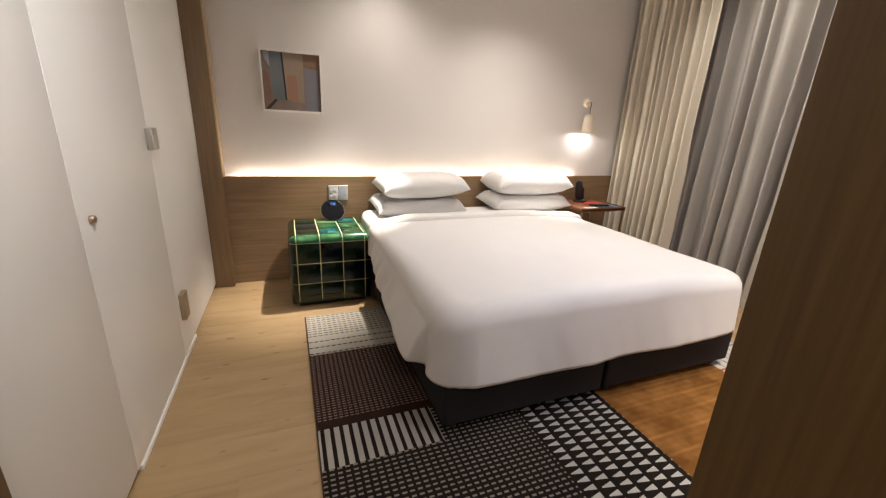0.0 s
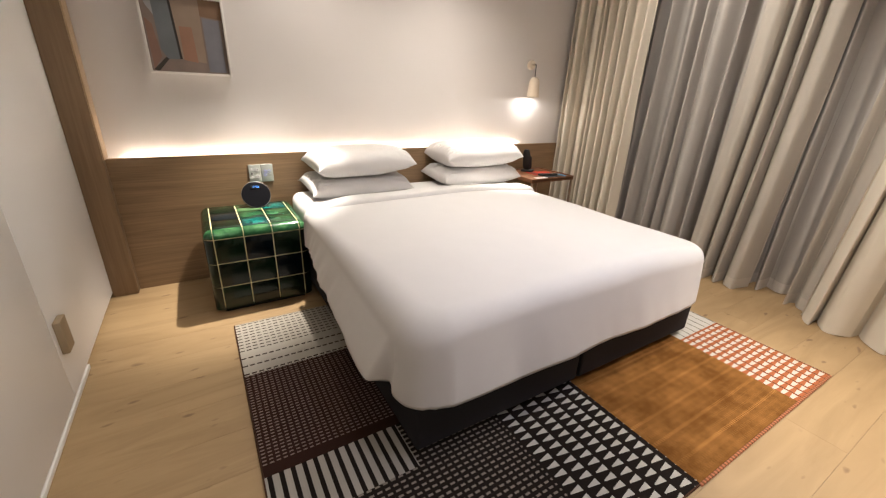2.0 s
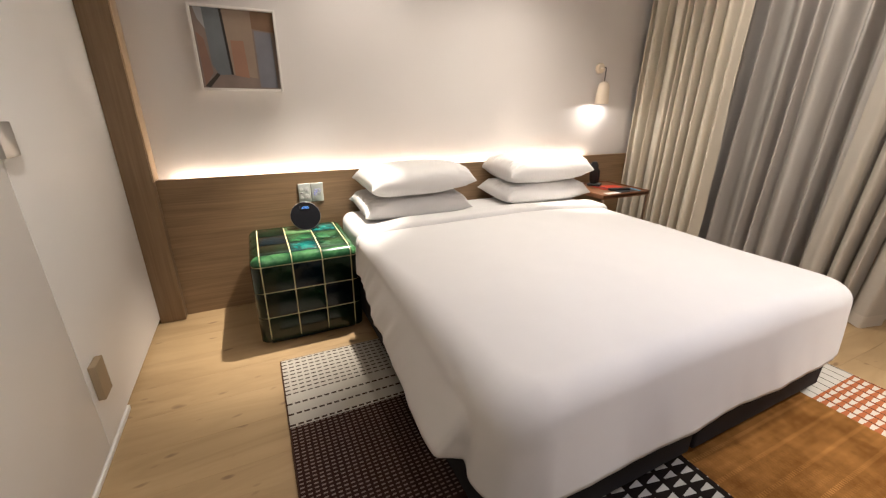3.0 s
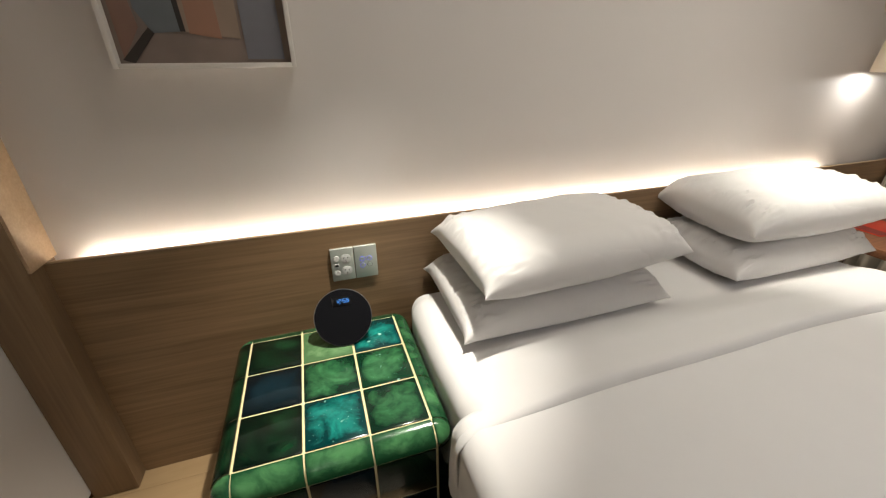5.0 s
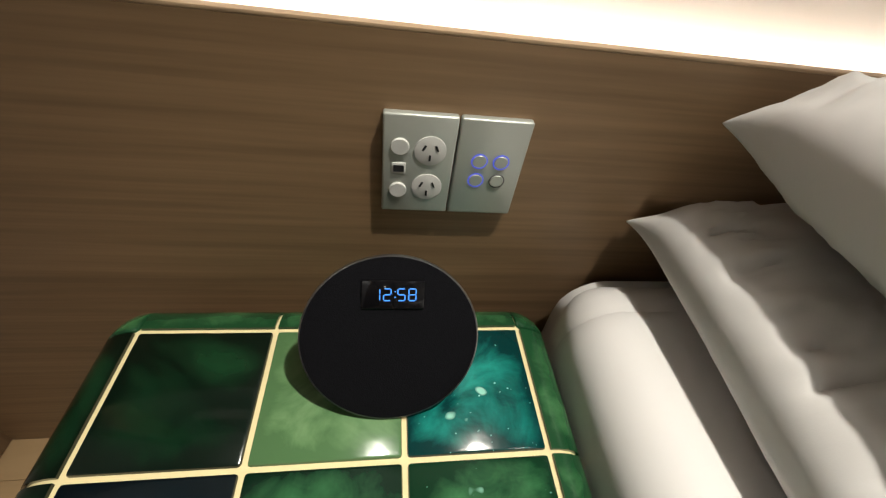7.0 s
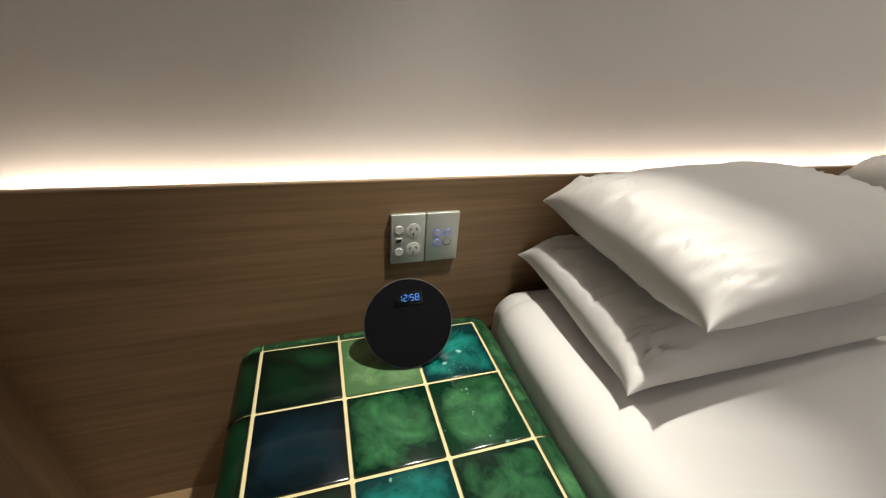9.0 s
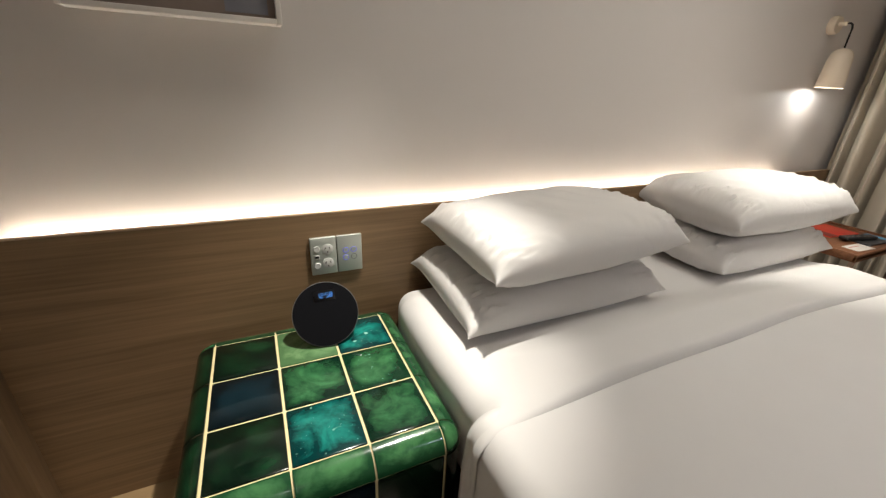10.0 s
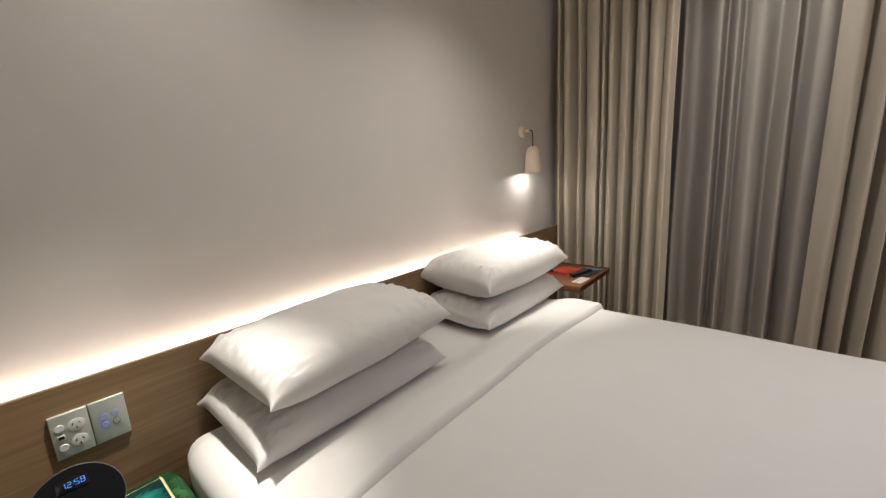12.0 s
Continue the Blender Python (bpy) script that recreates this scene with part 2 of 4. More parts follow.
def tube(points, radius, n=10):
    bm = bmesh.new()
    rings = []
    pts = [Vector(p) for p in points]
    for k, p in enumerate(pts):
        d = (pts[min(k + 1, len(pts) - 1)] - pts[max(k - 1, 0)]).normalized()
        q = d.to_track_quat("Z", "Y")
        rings.append([bm.verts.new(p + q @ Vector((radius * math.cos(2 * math.pi * i / n), radius * math.sin(2 * math.pi * i / n), 0))) for i in range(n)])
    for a, b in zip(rings, rings[1:]):
        for i in range(n):
            bm.faces.new((a[i], a[(i + 1) % n], b[(i + 1) % n], b[i]))
    bm.faces.new(rings[0][::-1])
    bm.faces.new(rings[-1])
    bmesh.ops.recalc_face_normals(bm, faces=bm.faces[:])
    return bm


def grid_sheet(nu, nv, fn):
    """A sheet of (nu + 1) x (nv + 1) points given by fn(u, v)."""
    bm = bmesh.new()
    vs = [[bm.verts.new(fn(i / nu, j / nv)) for i in range(nu + 1)] for j in range(nv + 1)]
    for j in range(nv):
        for i in range(nu):
            bm.faces.new((vs[j][i], vs[j][i + 1], vs[j + 1][i + 1], vs[j + 1][i]))
    return bm


def empty(name, place, label, category, group="", kind=""):
    ob = new(name)
    ob.location = place
    ob.empty_display_size = 0.1
    return tagged(ob, label, category, group, kind)


def shifted(ob, place):
    """Moves the mesh of a part, built in world places, under a parent that stands at place."""
    ob.data.transform(Matrix.Translation(-Vector(place)))
    return ob


def lerp_table(v, table):
    for (a, fa), (b, fb) in zip(table, table[1:]):
        if v <= b:
            k = max(0.0, min(1.0, (v - a) / (b - a)))
            k = k * k * (3 - 2 * k)
            return fa + (fb - fa) * k
    return table[-1][1]


def structure(name, bm, material, label, category):
    return tagged(finish(name, bm, material), label, category, kind="structure")


# ---- the shell ----
HB = 0.876
LEFT, RIGHT, HEAD, BACK = -1.80, 2.75, 3.66, 0.435
PART_X, FAR = -0.752, -2.2

structure("wall_head", box(LEFT - 0.2, RIGHT + 0.2, HEAD, HEAD + 0.15, -0.1, CEIL + 0.1), M_WALL, "pale grey painted plaster wall behind the bed", "wall")
structure("wall_left_core", box(LEFT - 0.2, LEFT - 0.03, FAR, HEAD, -0.1, CEIL + 0.1), M_DOOR, "white wall core behind the wardrobe fronts", "wall")
b = box(RIGHT, RIGHT + 0.15, BACK, 0.55, -0.1, CEIL + 0.1)
box(RIGHT, RIGHT + 0.15, 3.45, HEAD, -0.1, CEIL + 0.1, bm=b)
box(RIGHT, RIGHT + 0.15, 0.55, 3.45, 2.45, CEIL + 0.1, bm=b)
box(RIGHT, RIGHT + 0.15, 0.55, 3.45, -0.1, 0.08, bm=b)
structure("wall_window", b, M_WALL, "painted wall around the wide window", "wall")
structure("wall_back", box(PART_X + 0.02, RIGHT + 0.15, BACK - 0.12, BACK, -0.1, CEIL + 0.1), M_WALL, "painted wall opposite the bed", "wall")
structure("wall_entry_end", box(LEFT, PART_X + 0.1, FAR - 0.1, FAR, -0.1, CEIL + 0.1), M_WALL, "plain wall closing the entry passage", "wall")
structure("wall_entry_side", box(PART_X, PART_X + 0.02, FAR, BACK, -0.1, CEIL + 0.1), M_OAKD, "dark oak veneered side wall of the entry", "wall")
structure("ceiling", box(LEFT - 0.2, RIGHT + 0.2, FAR - 0.1, HEAD + 0.1, CEIL, CEIL + 0.1), M_CEIL, "white painted ceiling", "ceiling")
FLOOR = structure("floor", box(LEFT - 0.2, RIGHT + 0.2, FAR - 0.1, HEAD + 0.1, -0.1, -0.014), paint("subfloor", (0.10, 0.07, 0.045)), "pale oak plank floor", "floor")

# window: frame, mullion and panes
WIN = tagged(finish("window_1", box(RIGHT + 0.04, RIGHT + 0.10, 0.55, 3.45, 0.08, 0.13), M_BLACK), "wide dark-framed window at night behind the curtains", "window", kind="structure")
for y0, y1, z0, z1 in ((0.55, 0.60, 0.13, 2.40), (3.40, 3.45, 0.13, 2.40), (1.98, 2.02, 0.13, 2.40), (0.55, 3.45, 2.40, 2.45)):
    part("window_frame", box(RIGHT + 0.04, RIGHT + 0.10, y0, y1, z0, z1), M_BLACK, WIN)
glass = Nodes("window_glass", 0.02, 0, (0.9, 0.95, 0.95))
glass.b.inputs["Transmission Weight"].default_value = 1.0
for y0, y1 in ((0.60, 1.98), (2.02, 3.40)):
    pane = part("pane", box(RIGHT + 0.065, RIGHT + 0.075, y0, y1, 0.13, 2.40), glass.m, WIN)
    pane.visible_shadow = False

# left side: wardrobe fronts, post
GAP = 0.004
wardrobe = empty("wardrobe", (LEFT, 2.2, 0), "white lacquered built-in wardrobe with flush tall doors", "wardrobe")
for y0, y1 in ((1.10, 1.665), (1.665, 2.47), (2.47, 3.535)):
    shifted(part("door", box(LEFT - 0.03, LEFT, y0 + GAP / 2, y1 - GAP / 2, 0.035, CEIL - 0.01, 0.002), M_DOOR, wardrobe), (LEFT, 2.2, 0))
# light leaking under the doors, put in as a white painted strip
shifted(part("door_glow_strip", box(LEFT - 0.03, LEFT + 0.003, 1.70, 2.74, 0.0, 0.024, 0.002), paint("door_glow_white", (0.80, 0.78, 0.75), 0.4), wardrobe, "white strip standing in for light leaking under the doors"), (LEFT, 2.2, 0))
shifted(part("handle", box(LEFT, LEFT + 0.028, 2.425, 2.515, 1.15, 1.25, 0.004), M_STEEL, wardrobe, "square brushed metal latch"), (LEFT, 2.2, 0))
knob = lathe([(0, 0), (0.011, 0), (0.013, 0.003), (0.013, 0.012), (0.011, 0.015), (0, 0.015)], 24, pose(LEFT, 1.735, 0.985, 0, 90, 0))
shifted(part("knob", knob, M_BRONZE, wardrobe, "round bronze knob"), (LEFT, 2.2, 0))
shifted(part("door_stop", box(LEFT, LEFT + 0.026, 2.50, 2.585, 0.235, 0.385, 0.004), paint("beige_stop", (0.30, 0.22, 0.135), 0.5), wardrobe, "beige rectangular door pull"), (LEFT, 2.2, 0))
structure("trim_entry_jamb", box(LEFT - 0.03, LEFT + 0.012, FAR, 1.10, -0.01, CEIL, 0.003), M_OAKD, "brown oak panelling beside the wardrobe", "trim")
structure("trim_post", box(LEFT, -1.665, 3.53, HEAD, 0.004, CEIL, 0.003), M_OAKV, "tall oak post in the corner beside the headboard", "trim")

# glow on the post's wall-side edge, put in as a strip of paler oak
structure("trim_post_edge", box(-1.665, -1.657, 3.534, HEAD, HB, CEIL, 0.001), M_LIP, "pale strip standing in for the glow on the corner post's edge", "trim")

# headboard with hidden light strip
headboard = empty("headboard", (0.2, 3.62, 0), "long low oak veneer headboard panel fixed along the wall", "headboard")
shifted(part("panel", box(-1.665, 2.62, 3.60, 3.612, 0.0, HB - 0.004), M_OAK, headboard), (0.2, 3.62, 0))
shifted(part("lipping", box(-1.665, 2.62, 3.60, 3.613, HB - 0.004, HB, 0.001), M_LIP, headboard, "pale oak top edge"), (0.2, 3.62, 0))
shifted(part("light_strip", box(-1.58, 1.62, 3.630, 3.642, HB - 0.045, HB - 0.035), M_LED, headboard, "glowing warm white light strip"), (0.2, 3.62, 0))
shifted(part("ledge", box(-1.665, 2.62, 3.612, HEAD, HB - 0.08, HB - 0.05), M_OAK, headboard), (0.2, 3.62, 0))

# ---- bed ----
BX0, BX1, BY0, BY1 = -0.64, 1.19, 1.49, 3.57
bed = empty("bed_base", ((BX0 + BX1) / 2, 2.5, 0), "charcoal upholstered split divan bed base on castors", "bed base")
bo = bed.location.copy()
for x0, x1 in ((BX0, 0.232), (0.252, BX1)):
    half = shifted(part("base_half", box(x0, x1, BY0, BY1, 0.055, 0.34, 0.012, 3), M_BASE, bed), bo)
    for cx in (x0 + 0.06, x1 - 0.06):
        for cy in (BY0 + 0.06, BY1 - 0.08):
            shifted(part("castor", lathe([(0, 0.012), (0.022, 0.012), (0.026, 0.02), (0.026, 0.045), (0.018, 0.06), (0, 0.06)], 16, pose(cx, cy, 0)), M_BLACK, bed, "black castor"), bo)


mattress = empty("mattress", ((BX0 + BX1) / 2, 2.5, 0.34), "thick mattress in a fitted white cotton sheet", "mattress")
mo = mattress.location.copy()
shifted(part("fitted_sheet", box(BX0, BX1 - 0.005, BY0 + 0.01, BY1, 0.355, 0.596, 0.062, 5), M_SHEET, mattress), mo)
shifted(part("border_band", box(BX0 + 0.002, BX1 - 0.01, BY0 + 0.02, BY1 - 0.008, 0.34, 0.40, 0.012), M_SHEET, mattress), mo)

DTOP = 0.622


# plan of the cloth: left edge, foot edge and right edge with rounded corners
QX0, QX1, QY0, QY1, QR = BX0 - 0.045, BX1 - 0.01, BY0 - 0.045, 2.94, 0.155


def rim_path(y_head, step=0.014):
    """Points and outward directions along the left side, round the foot and up the right side."""
    out = []
    n = int((y_head - QY0 - QR) / step)
    for k in range(n + 1):
        out.append((QX0, y_head - (y_head - QY0 - QR) * k / n, -1.0, 0.0))
    for k in range(1, 12):
        a = math.pi + math.pi / 2 * k / 12
        out.append((QX0 + QR + QR * math.cos(a), QY0 + QR + QR * math.sin(a), math.cos(a), math.sin(a)))
    n2 = int((QX1 - QX0 - 2 * QR) / step)
    for k in range(n2 + 1):
        out.append((QX0 + QR + (QX1 - QX0 - 2 * QR) * k / n2, QY0, 0.0, -1.0))
    for k in range(1, 12):
        a = 1.5 * math.pi + math.pi / 2 * k / 12
        out.append((QX1 - QR + QR * math.cos(a), QY0 + QR + QR * math.sin(a), math.cos(a), math.sin(a)))
    for k in range(n + 1):
        out.append((QX1, QY0 + QR + (y_head - QY0 - QR) * k / n, 1.0, 0.0))
    return out


def hem(x, y, nx, ny):
    left = lerp_table(y, [(1.4, 0.262), (1.64, 0.275), (1.68, 0.290), (1.73, 0.285), (2.1, 0.305), (2.4, 0.345), (2.74, 0.40), (3.2, 0.39)])
    foot = lerp_table(x, [(-0.7, 0.282), (-0.4, 0.280), (0.05, 0.272), (0.25, 0.282), (0.7, 0.274), (1.2, 0.288)])
    w = min(1.0, max(0.0, -ny))
    return foot * w + (left if nx < 0 else 0.30) * (1 - w)


def top_height(x, y):
    n1 = noise.noise(Vector((x * 1.7, y * 1.7, 3.9)))
    n2 = noise.noise(Vector((x * 4.5 + 0.8 * y, y * 3.0, 9.0)))
    return DTOP + 0.02 * max(0.0, 1 - ((x - 0.27) / 0.95) ** 4) + 0.010 * n1 + 0.0035 * n2 - 0.022 * smooth(0.6, 1.15, x)


def smooth(a, b, v):
    k = max(0.0, min(1.0, (v - a) / (b - a)))
    return k * k * (3 - 2 * k)


def duvet_mesh():
    rows_side, rows_arc, rows_top = 18, 10, 14
    bm = bmesh.new()
    cols = []
    xm, half = (QX0 + QX1) / 2, (QX1 - QX0) / 2
    for x, y, nx, ny in rim_path(QY1):
        col = []
        # the cloth rounds off softly at the foot, tighter at the sides
        r = 0.060 + 0.032 * max(0.0, -ny) * (1 - 0.5 * smooth(0.75, 1.15, x)) + 0.065 * smooth(2.7, 1.7, y) * max(0.0, -nx) + 0.018 * max(0.0, nx)
        zb = hem(x, y, nx, ny)
        zt = top_height(x - nx * r, y - ny * r)
        along = y if abs(nx) > 0.5 else x
        for k in range(rows_side):
            f = k / (rows_side - 1)
            z = zb + (zt - r - zb) * f
            hang = (zt - r - z) / 0.3
            wave = 0.022 * noise.noise(Vector((along * 3.6, nx * 5, z * 1.2))) + 0.008 * noise.noise(Vector((along * 10 + z * 4, nx * 3, z * 3)))
            out = hang * (0.6 * wave + 0.02) * (1 - 0.7 * smooth(2.5, 2.9, y))
            if nx < -0.9:
                # the side flap stands off and overlaps the corner tucked in behind it
                edge = y - 0.22 * (0.30 - z)
                out += 0.066 * smooth(1.655, 1.69, edge) * min(1.0, hang * 1.3) * (1 - 0.45 * smooth(1.8, 2.2, y)) * (1 - 0.85 * smooth(2.35, 2.85, y))
                out -= 0.020 * smooth(1.58, 1.648, edge) * (1 - smooth(1.650, 1.662, edge)) * min(1.0, hang * 2.0)
                fan = noise.noise(Vector((y * 11 + z * 8, 1.0, z * 1.5)))
                out += 0.011 * (1 - 2.4 * abs(fan)) * smooth(1.75, 2.5, y) * min(1.0, hang * 2.0) * (1 - 0.5 * smooth(2.6, 2.9, y))
            col.append((x + nx * out, y + ny * out, z))
        for k in range(1, rows_arc + 1):
            a = math.pi / 2 * k / rows_arc
            col.append((x - nx * r * (1 - math.cos(a)), y - ny * r * (1 - math.cos(a)), zt - r + r * math.sin(a)))
        px, py = x - nx * r, y - ny * r
        sx, sy = xm + (px - xm) * 0.01, max(py, QY0 + half) if abs(nx) > 0.7 else QY0 + half
        sy = max(sy, min(py, QY1)) if abs(nx) > 0.99 else sy
        for k in range(1, rows_top + 1):
            f = k / rows_top
            qx, qy = px + (sx - px) * f, py + (sy - py) * f
            col.append((qx, qy, top_height(qx, qy)))
        cols.append([bm.verts.new(c) for c in col])
    for a, b2 in zip(cols, cols[1:]):
        for k in range(len(a) - 1):
            bm.faces.new((a[k], b2[k], b2[k + 1], a[k + 1]))
    # close the middle line between the two sides
    n = len(cols)
    for k in range(n // 2 - 1):
        q = (cols[k][-1], cols[k + 1][-1], cols[n - 2 - k][-1], cols[n - 1 - k][-1])
        bm.faces.new(q)
    bmesh.ops.remove_doubles(bm, verts=bm.verts[:], dist=0.0005)
    bmesh.ops.recalc_face_normals(bm, faces=bm.faces[:])
    return bm


def solid(ob, thick, offset=-1.0):
    m = ob.modifiers.new("thickness", "SOLIDIFY")
    m.thickness, m.offset = thick, offset
    return ob


duvet = tagged(solid(finish("duvet", duvet_mesh(), M_SHEET, angle=80), 0.006), "white cotton duvet spread smooth over the bed, hanging at the foot", "duvet")


def fold_point(u, t):
    # folded-back sheet over the head end: rounded front roll, then flat under the pillows
    y0, r = 2.885, 0.06
    arc = min(1.0, max(0.0, t / 0.16))
    tilt = max(0.0, (t - 0.16) / 0.84)
    side = 0.10
    width = QX1 - QX0 + 0.012
    total = width - 2 * r + math.pi * r + 2 * side
    d = u * total
    lim = side + math.pi * r / 2
    if d < lim or d > total - lim:
        sg = -1 if d < lim else 1
        e = lim - (d if sg < 0 else total - d)
        a = min(e / r, math.pi / 2)
        x = (QX0 - 0.006 + r - r * math.sin(a)) if sg < 0 else (QX1 + 0.006 - r + r * math.sin(a))
        drop = r * (1 - math.cos(a)) + max(0.0, e - r * math.pi / 2)
    else:
        x, drop, sg = QX0 - 0.006 + r + d - lim, 0.0, 0
    y1 = 3.56
    fade = smooth(QX0 - 0.02, QX0 + 0.38, x)
    roll = (0.010 + 0.026 * fade) * math.sin(arc * math.pi / 2)
    y = y0 + 0.022 * (1 - math.cos(arc * math.pi / 2)) + (y1 - y0) * tilt + 0.012 * noise.noise(Vector((x * 2.2, 7.7, drop))) * (1 - tilt)
    out = min(1.0, drop / 0.08)
    up = (-0.008 + roll + 0.012 * arc * noise.noise(Vector((x * 2.0, y * 5, 2.2))) - 0.006 * tilt) * (1 - 0.6 * out)
    x += sg * out * (0.003 * arc + 0.004 * noise.noise(Vector((y * 7, drop * 6, 1.0))))
    # beside the tiled cube the cloth slips down between cube and mattress
    left = 1 - smooth(QX0 + 0.06, QX0 + 0.32, x)
    x += 0.044 * smooth(2.89, 2.965, y) * left
    # towards the pillows the sheet lies down on the mattress
    lie = smooth(3.00, 3.20, y)
    lie = max(lie, smooth(2.92, 3.06, y) * (1 - smooth(QX0 + 0.05, QX0 + 0.3, x)))
    z = top_height(max(QX0 + 0.06, min(QX1 - 0.06, x)), y) + up
    z += (0.6015 - z) * lie - drop
    # the sheet rounds off with the mattress at its head corner
    z -= 0.045 * smooth(3.45, 3.565, y) ** 2
    x += 0.035 * smooth(3.43, 3.565, y) ** 2 * left
    return Vector((x, y, z))


shifted(part("folded_edge", grid_sheet(180, 64, fold_point), M_SHEET, duvet, "folded back white top sheet"), duvet.location)


def pillow_mesh(w, d, up, down, seed, n=80):
    """A pillow whose seam lies at height 0, swelling up above it and down below it."""
    bm = bmesh.new()
    for sgn in (1, -1):
        rows = []
        for j in range(n + 1):
            row = []
            for i in range(n + 1):
                # points gather towards the seam, where the cloth is creased
                u, v = math.sin(math.pi / 2 * (i / n * 2 - 1)), math.sin(math.pi / 2 * (j / n * 2 - 1))
                au, av = abs(u), abs(v)
                x = w / 2 * u * (1 - 0.030 * (1 - v * v) * au ** 3)
                y = d / 2 * v * (1 - 0.035 * (1 - u * u) * av ** 3)
                k = max(0.0, (1 - au ** 3.4) * (1 - av ** 3.0)) ** (0.36 if sgn > 0 else 0.42)
                big = 0.09 * noise.noise(Vector((u * 1.7 + seed, v * 1.5, sgn * 2.0)))
                end = smooth(0.55, 0.90, au) * (1 - smooth(0.88, 1.0, au))
                fold = noise.noise(Vector((u * 2.0 + seed * 3, v * 5.5 + 1.6 * u, sgn + 5.0)))
                fine = noise.noise(Vector((u * 3.5 + seed, v * 19.0 - 2.5 * u, sgn + 1.0)))
                crease = end * (0.008 * (1 - 3.4 * abs(fold)) + 0.007 * (1 - 3.2 * abs(fine)))
                front = smooth(0.60, 0.92, av) * (1 - smooth(0.88, 1.0, av)) * (0.2 + 0.8 * au * au)
                ruck = noise.noise(Vector((u * 7.0 + seed * 5, v * 1.8 + 0.8 * u, sgn + 8.0)))
                crease += front * 0.007 * (1 - 3.0 * abs(ruck))
                # long slack folds running in from the corners
                slack = noise.noise(Vector(((u + v * 0.55) * 3.2 + seed * 2, (v - u * 0.4) * 1.1, sgn + 3.0)))
                crease += 0.0025 * (1 - 3.0 * abs(slack)) * k
                z = sgn * ((up if sgn > 0 else down) * k * (1 + big) + crease * min(1.0, k * 2.0) * (1.0 if sgn > 0 else 0.25))
                ear = 1 - 0.03 * (au * av) ** 2 + 0.035 * (au * av) ** 14
                z += 0.006 * noise.noise(Vector((u * 1.5 + seed * 7, v * 1.5, 0.5))) - 0.010 * (au * av) ** 6
                row.append(bm.verts.new((x * ear, y * ear, z)))
            rows.append(row)
        for j in range(n):
            for i in range(n):
                q = (rows[j][i], rows[j][i + 1], rows[j + 1][i + 1], rows[j + 1][i])
                bm.faces.new(q if sgn > 0 else q[::-1])
    rim = [v for v in bm.verts if v.is_boundary]
    bmesh.ops.remove_doubles(bm, verts=rim, dist=0.0004)
    return bm


def pillow(w, d, up, down, seed, m, label):
    ob = tagged(finish("pillow", pillow_mesh(w, d, up, down, seed), M_PILLOW, angle=70), label, "pillow", "pillows on the bed")
    ob.matrix_world = m
    return ob


pillow(0.755, 0.43, 0.085, 0.066, 1.0, pose(-0.19, 3.378, 0.664, 4, 0, 0), "plump white pillow lying flat under another pillow")
pillow(0.725, 0.455, 0.098, 0.090, 2.0, pose(-0.172, 3.356, 0.835, 1.5, -1.2, 1.5), "plump white pillow on top of another pillow")
pillow(0.78, 0.44, 0.088, 0.080, 3.0, pose(0.86, 3.37, 0.676, 2, 0, 0), "plump white pillow lying flat under another pillow")
pillow(0.735, 0.46, 0.112, 0.098, 4.0, pose(0.862, 3.362, 0.846, 1, -1, -3), "plump white pillow brightly lit by the wall lamp")

# ---- tiled bedside cube ----
TX0, TX1, TY0, TY1, TZ0, TZ1, TR = -1.236, -0.658, 2.978, 3.562, 0.028, 0.541, 0.052
cube = empty("tiled_bedside_cube", ((TX0 + TX1) / 2, (TY0 + TY1) / 2, 0), "glazed green tiled bedside cube with yellow grout and rounded edges", "bedside table")
co = cube.location.copy()
shifted(part("core", box(TX0 + 0.004, TX1 - 0.004, TY0 + 0.004, TY1 - 0.004, TZ0, TZ1 - 0.004, TR - 0.004, 5), M_GROUT, cube, "yellow grout"), co)
shifted(part("foot_plate", box(TX0 + 0.05, TX1 - 0.05, TY0 + 0.05, TY1 - 0.05, 0.0, TZ0 + 0.01), M_BLACK, cube, "dark recessed base"), co)
xs = [TX0 + TR + (TX1 - TX0 - 2 * TR) * k / 3 for k in range(4)]
ys = [TY0 + TR + (TY1 - TY0 - 2 * TR) * k / 3 for k in range(4)]
zs = [TZ0 + 0.006 + (TZ1 - TR - TZ0 - 0.006) * k / 3 for k in range(4)]
J = 0.0027


def tile(m, w, d, material):
    b = box(-w / 2 + J, w / 2 - J, -d / 2 + J, d / 2 - J, -0.012, 0.0, 0.0035, 2)
    b.transform(m)
    ob = shifted(part("tile", b, material, cube), co)
    return ob


top_glaze = [[G_DARK, G_TEAL, G_GREEN], [G_BLACK, G_GREEN, G_SPECK], [G_DARK, G_LIME, G_TEAL]]
for j in range(3):
    for i in range(3):
        tile(pose((xs[i] + xs[i + 1]) / 2, (ys[j] + ys[j + 1]) / 2, TZ1), xs[1] - xs[0], ys[1] - ys[0], top_glaze[j][i])
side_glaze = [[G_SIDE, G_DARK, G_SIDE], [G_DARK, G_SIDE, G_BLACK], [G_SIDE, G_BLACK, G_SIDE]]
